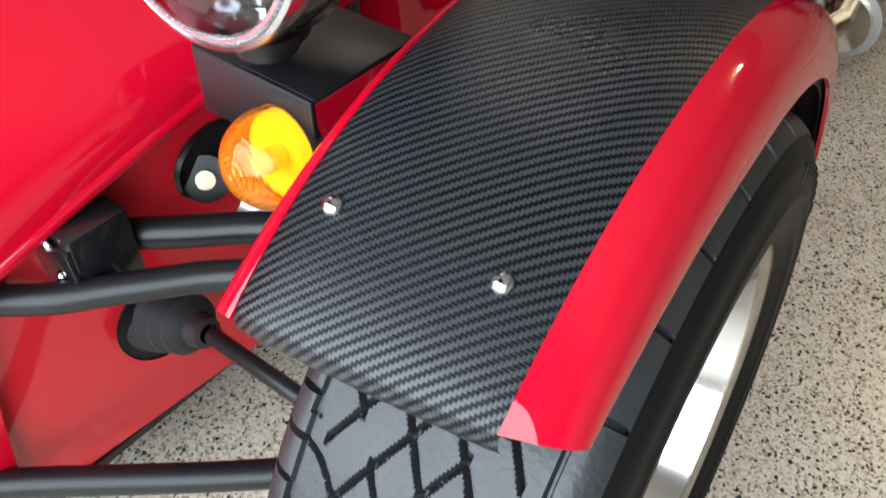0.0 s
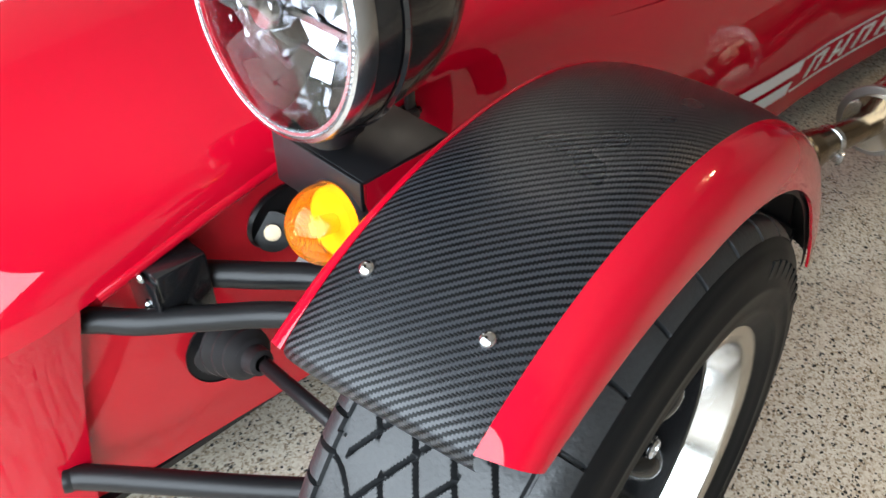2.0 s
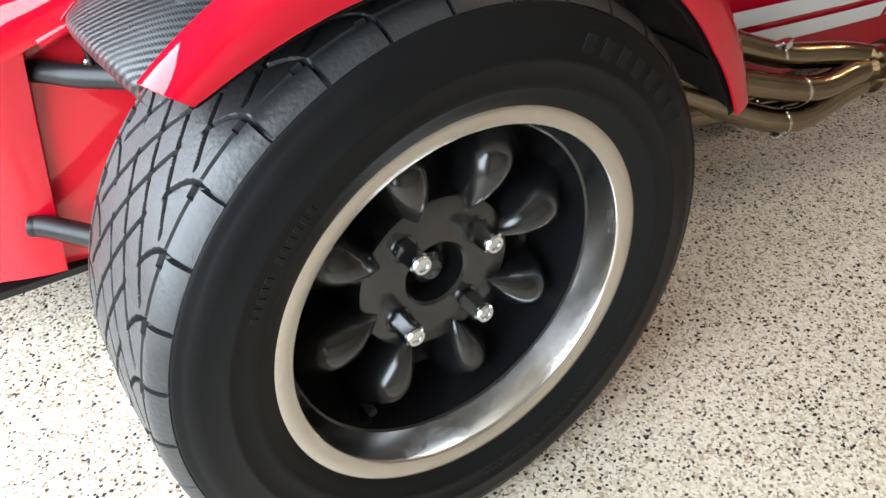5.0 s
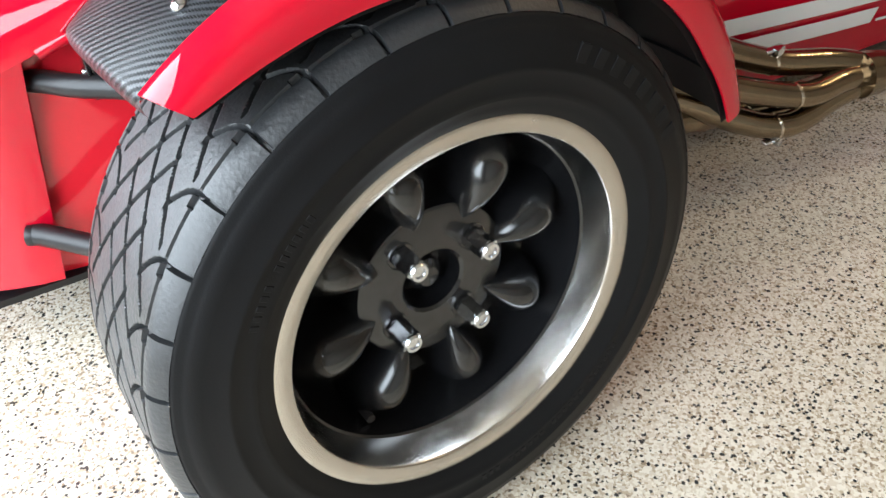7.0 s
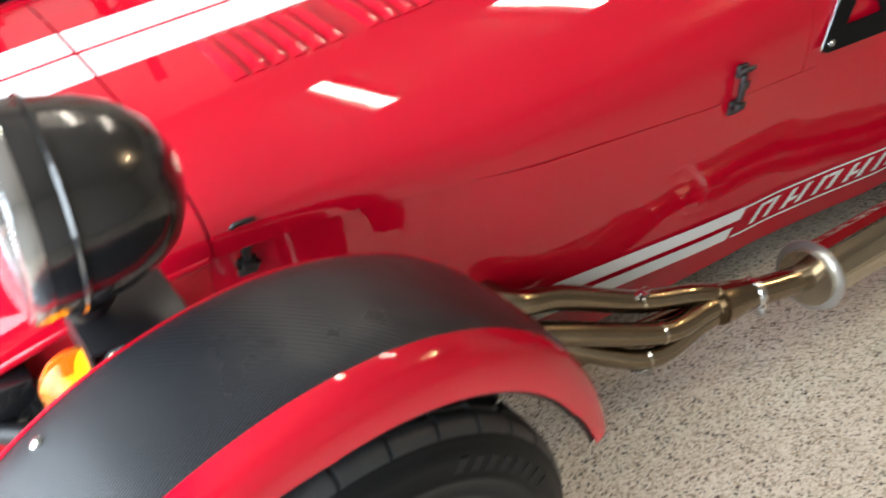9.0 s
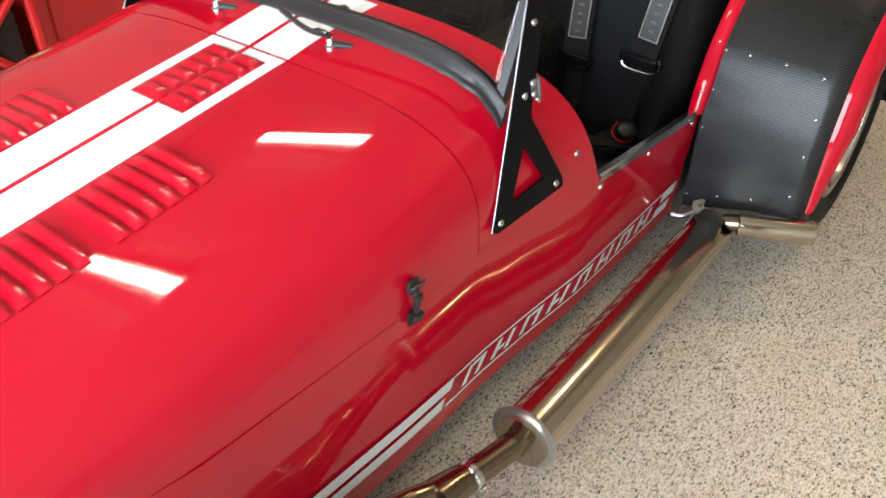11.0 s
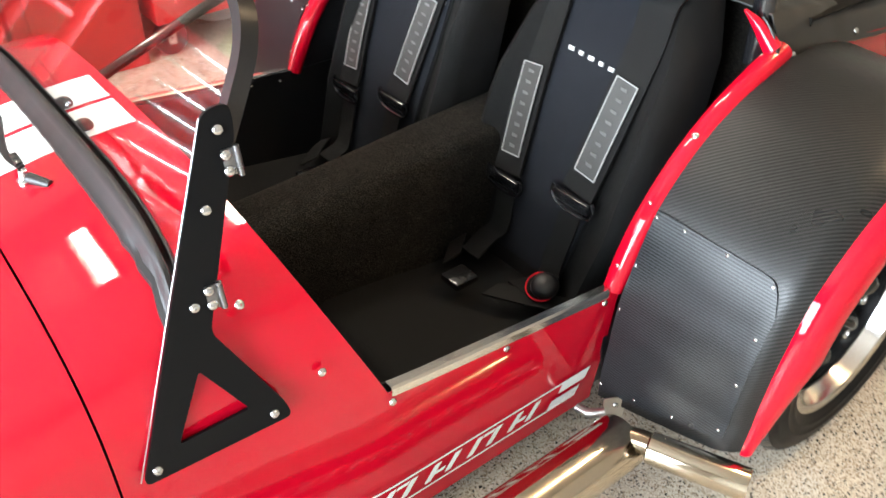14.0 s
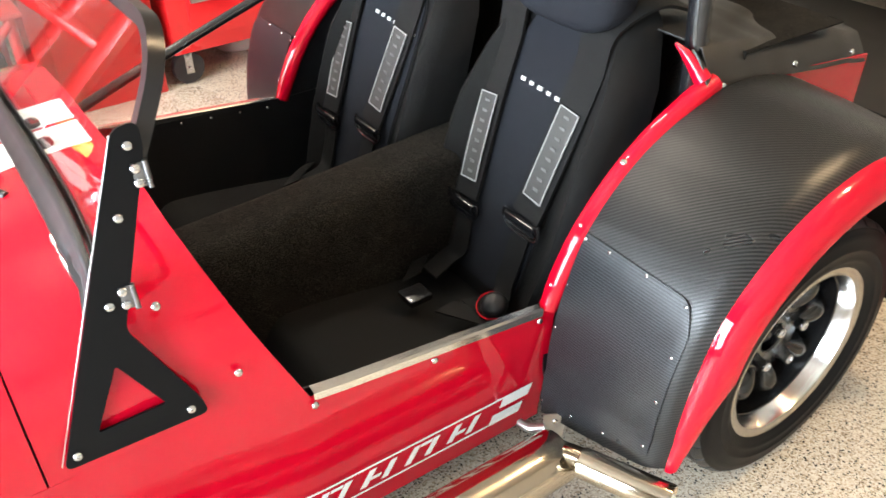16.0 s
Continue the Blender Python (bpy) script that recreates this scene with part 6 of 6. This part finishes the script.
for a, b in (((1.03, 1.62, 0.03), (1.44, 1.63, 0.40)), ((1.44, 1.62, 0.03), (1.04, 1.63, 0.40))):
    bm = bmesh.new()
    tube(bm, [a, b], 0.014, 12, 1)
    part("brace", bm, CHEST_RED, c)
bm = bmesh.new()
box(bm, (1.245, 1.835, 0.43), (0.46, 0.48, 0.02), 0.006)
part("top", bm, CHEST_RED, c)


# black block added for the dark shade between the stand's braces
bm = bmesh.new()
box(bm, (1.235, 1.83, 0.15), (0.33, 0.34, 0.30), 0.02)
tagged(part("stand_shade", bm, SEAL), "added black block for the dark shade under the red stand", "box")


def bottle(x, y, z, r, h, material, label, cap):
    c = thing("bottle", (x, y, z), label, "bottle", "bottles on the stand")
    bm = bmesh.new()
    lathe(bm, [(0.001, 0), (r * 0.9, 0), (r, r * 0.12), (r, h * 0.68), (r * 0.8, h * 0.78), (r * 0.36, h * 0.86), (r * 0.34, h * 0.92)], 28, "Z", Matrix.Translation((x, y, z)))
    part("body", bm, material, c)
    bm = bmesh.new()
    lathe(bm, [(r * 0.40, h * 0.90), (r * 0.42, h * 0.98), (r * 0.36, h), (0.001, h)], 20, "Z", Matrix.Translation((x, y, z)))
    part("cap", bm, cap, c)
    bm = bmesh.new()
    for k in range(3):
        box(bm, (x, y - r * 0.98, z + h * (0.28 + 0.13 * k)), (r * 1.0, r * 0.12, h * 0.05))
    part("printed_bars", bm, PLASTIC_W, c)["kind"] = "stuff"


bottle(-0.62, 2.14, 0.951, 0.045, 0.26, PLASTIC_B, "blue plastic bottle with pale print on the tool chest", PLASTIC_W)
bottle(-0.28, 2.16, 0.951, 0.040, 0.24, PLASTIC_G, "green plastic bottle with white print on the tool chest", SEAL)
bm = bmesh.new()
box(bm, (0, 0, 0.13), (0.22, 0.012, 0.26), 0.002, Matrix.Translation((-0.46, 2.25, 0.951)) @ Matrix.Rotation(radians(-14), 4, "X"))
tagged(part("paper_pad", bm, PAPER), "cream paper pad leaning upright on the tool chest", "paper pad")
bottle(1.36, 1.70, 0.44, 0.040, 0.22, PLASTIC_G, "green plastic spray bottle with white print", SEAL)
bottle(1.08, 1.76, 0.44, 0.050, 0.20, PLASTIC_W, "white plastic bottle with blue label", PLASTIC_B)
bottle(1.20, 1.74, 0.44, 0.036, 0.16, PLASTIC_B, "blue tin with pale print", PLASTIC_W)
bm = bmesh.new()
lathe(bm, [(0.05, 0), (0.09, 0), (0.092, 0.003), (0.092, 0.045), (0.09, 0.048), (0.05, 0.048), (0.05, 0)], 40, "Z", Matrix.Translation((1.38, 1.86, 0.44)))
tagged(part("tape_roll", bm, PAPER), "roll of cream masking paper lying on the stand", "tape")
bm = bmesh.new()
lathe(bm, [(0.001, 0.0), (0.085, 0.0), (0.105, 0.20), (0.110, 0.205), (0.106, 0.208), (0.10, 0.20), (0.08, 0.006), (0.001, 0.006)], 40, "Z", Matrix.Translation((2.31, 2.02, 0.0)))
tagged(part("bucket", bm, PLASTIC_W), "white plastic bucket under the tool chest", "bucket")

# clothes, bags and a yellow case beside a red rack
c = thing("rack", (0.80, 2.0, 0), "red steel upright rack against the wall", "rack")
for x in (0.46, 1.00):
    for y in (1.84, 2.30):
        bm = bmesh.new()
        box(bm, (x, y, 0.85), (0.05, 0.05, 1.7), 0.004)
        part("post", bm, CHEST_RED, c)
for z in (0.08, 0.75, 1.3):
    bm = bmesh.new()
    box(bm, (0.73, 2.07, z), (0.60, 0.50, 0.03), 0.004)
    part("shelf", bm, CHEST_RED, c)


def cloth_heap(name, x, y, z, sx, sy, h, material, label, category, seed):
    bm = bmesh.new()
    n = 36
    rows = []
    for i in range(n + 1):
        row = []
        for k in range(n + 1):
            u, v = 2 * i / n - 1, 2 * k / n - 1
            e = max(0.0, 1 - (abs(u) ** 3 + abs(v) ** 3)) ** 0.5
            row.append(Vector((x + u * sx, y + v * sy, z + e * h * (0.7 + 0.5 * noise.noise((u * 2 + seed, v * 2, seed))) + 0.03 * e * noise.noise((u * 7, v * 3 + seed, 2)))))
        rows.append(row)
    grid(bm, rows)
    thick(bm, 0.006)
    tagged(part(name, bm, material, smooth=70), label, category)


cloth_heap("jacket", 0.80, 2.02, 0.10, 0.20, 0.20, 0.40, JACKET, "dark grey jacket heaped on the rack shelf", "jacket", 3)
cloth_heap("canvas_bag", 1.20, 2.25, 0.0, 0.16, 0.16, 0.34, KHAKI, "khaki canvas bag slumped on the floor", "bag", 8)
c = thing("plastic_case", (0.33, 1.95, 0), "yellow plastic carrying case standing upright", "case")
bm = bmesh.new()
box(bm, (0.33, 1.95, 0.22), (0.14, 0.30, 0.44), 0.03)
part("shell", bm, PLASTIC_Y, c)
bm = bmesh.new()
tube(bm, [(0.33, 1.88, 0.43), (0.33, 1.89, 0.48), (0.33, 2.01, 0.48), (0.33, 2.02, 0.43)], 0.014, 12)
part("handle", bm, SEAL, c)

# far end: rubber mats and a metal locker
for k, (x, y, z) in enumerate(((4.25, 0.30, 0.0), (4.32, 0.42, 0.012))):
    bm = bmesh.new()
    box(bm, (x, y, z + 0.006), (0.80 + 0.2 * k, 1.2, 0.011), 0.004, Matrix.Translation((x, y, 0)) @ Matrix.Rotation(0.06 * k, 4, "Z") @ Matrix.Translation((-x, -y, 0)))
    tagged(part("floor_mat", bm, MAT_RUBBER), "black rubber mat lying on the floor", "mat", "mats")
c = thing("locker", (4.95, 0.35, 0), "taupe steel locker standing off the floor on short legs", "locker")
bm = bmesh.new()
box(bm, (4.95, 0.35, 0.62), (0.55, 1.9, 0.94), 0.01)
part("body", bm, TAN, c)
for y in (-0.1, 0.8):
    bm = bmesh.new()
    box(bm, (4.668, y, 0.62), (0.014, 0.86, 0.86), 0.004)
    d = part("door", bm, TAN, c)
    bm = bmesh.new()
    box(bm, (4.655, y + 0.36, 0.62), (0.016, 0.02, 0.14), 0.004)
    part("handle", bm, ALU_DULL, d)
for x in (4.74, 5.16):
    for y in (-0.52, 1.22):
        bm = bmesh.new()
        box(bm, (x, y, 0.075), (0.05, 0.05, 0.15), 0.004)
        part("leg", bm, SEAL, c)
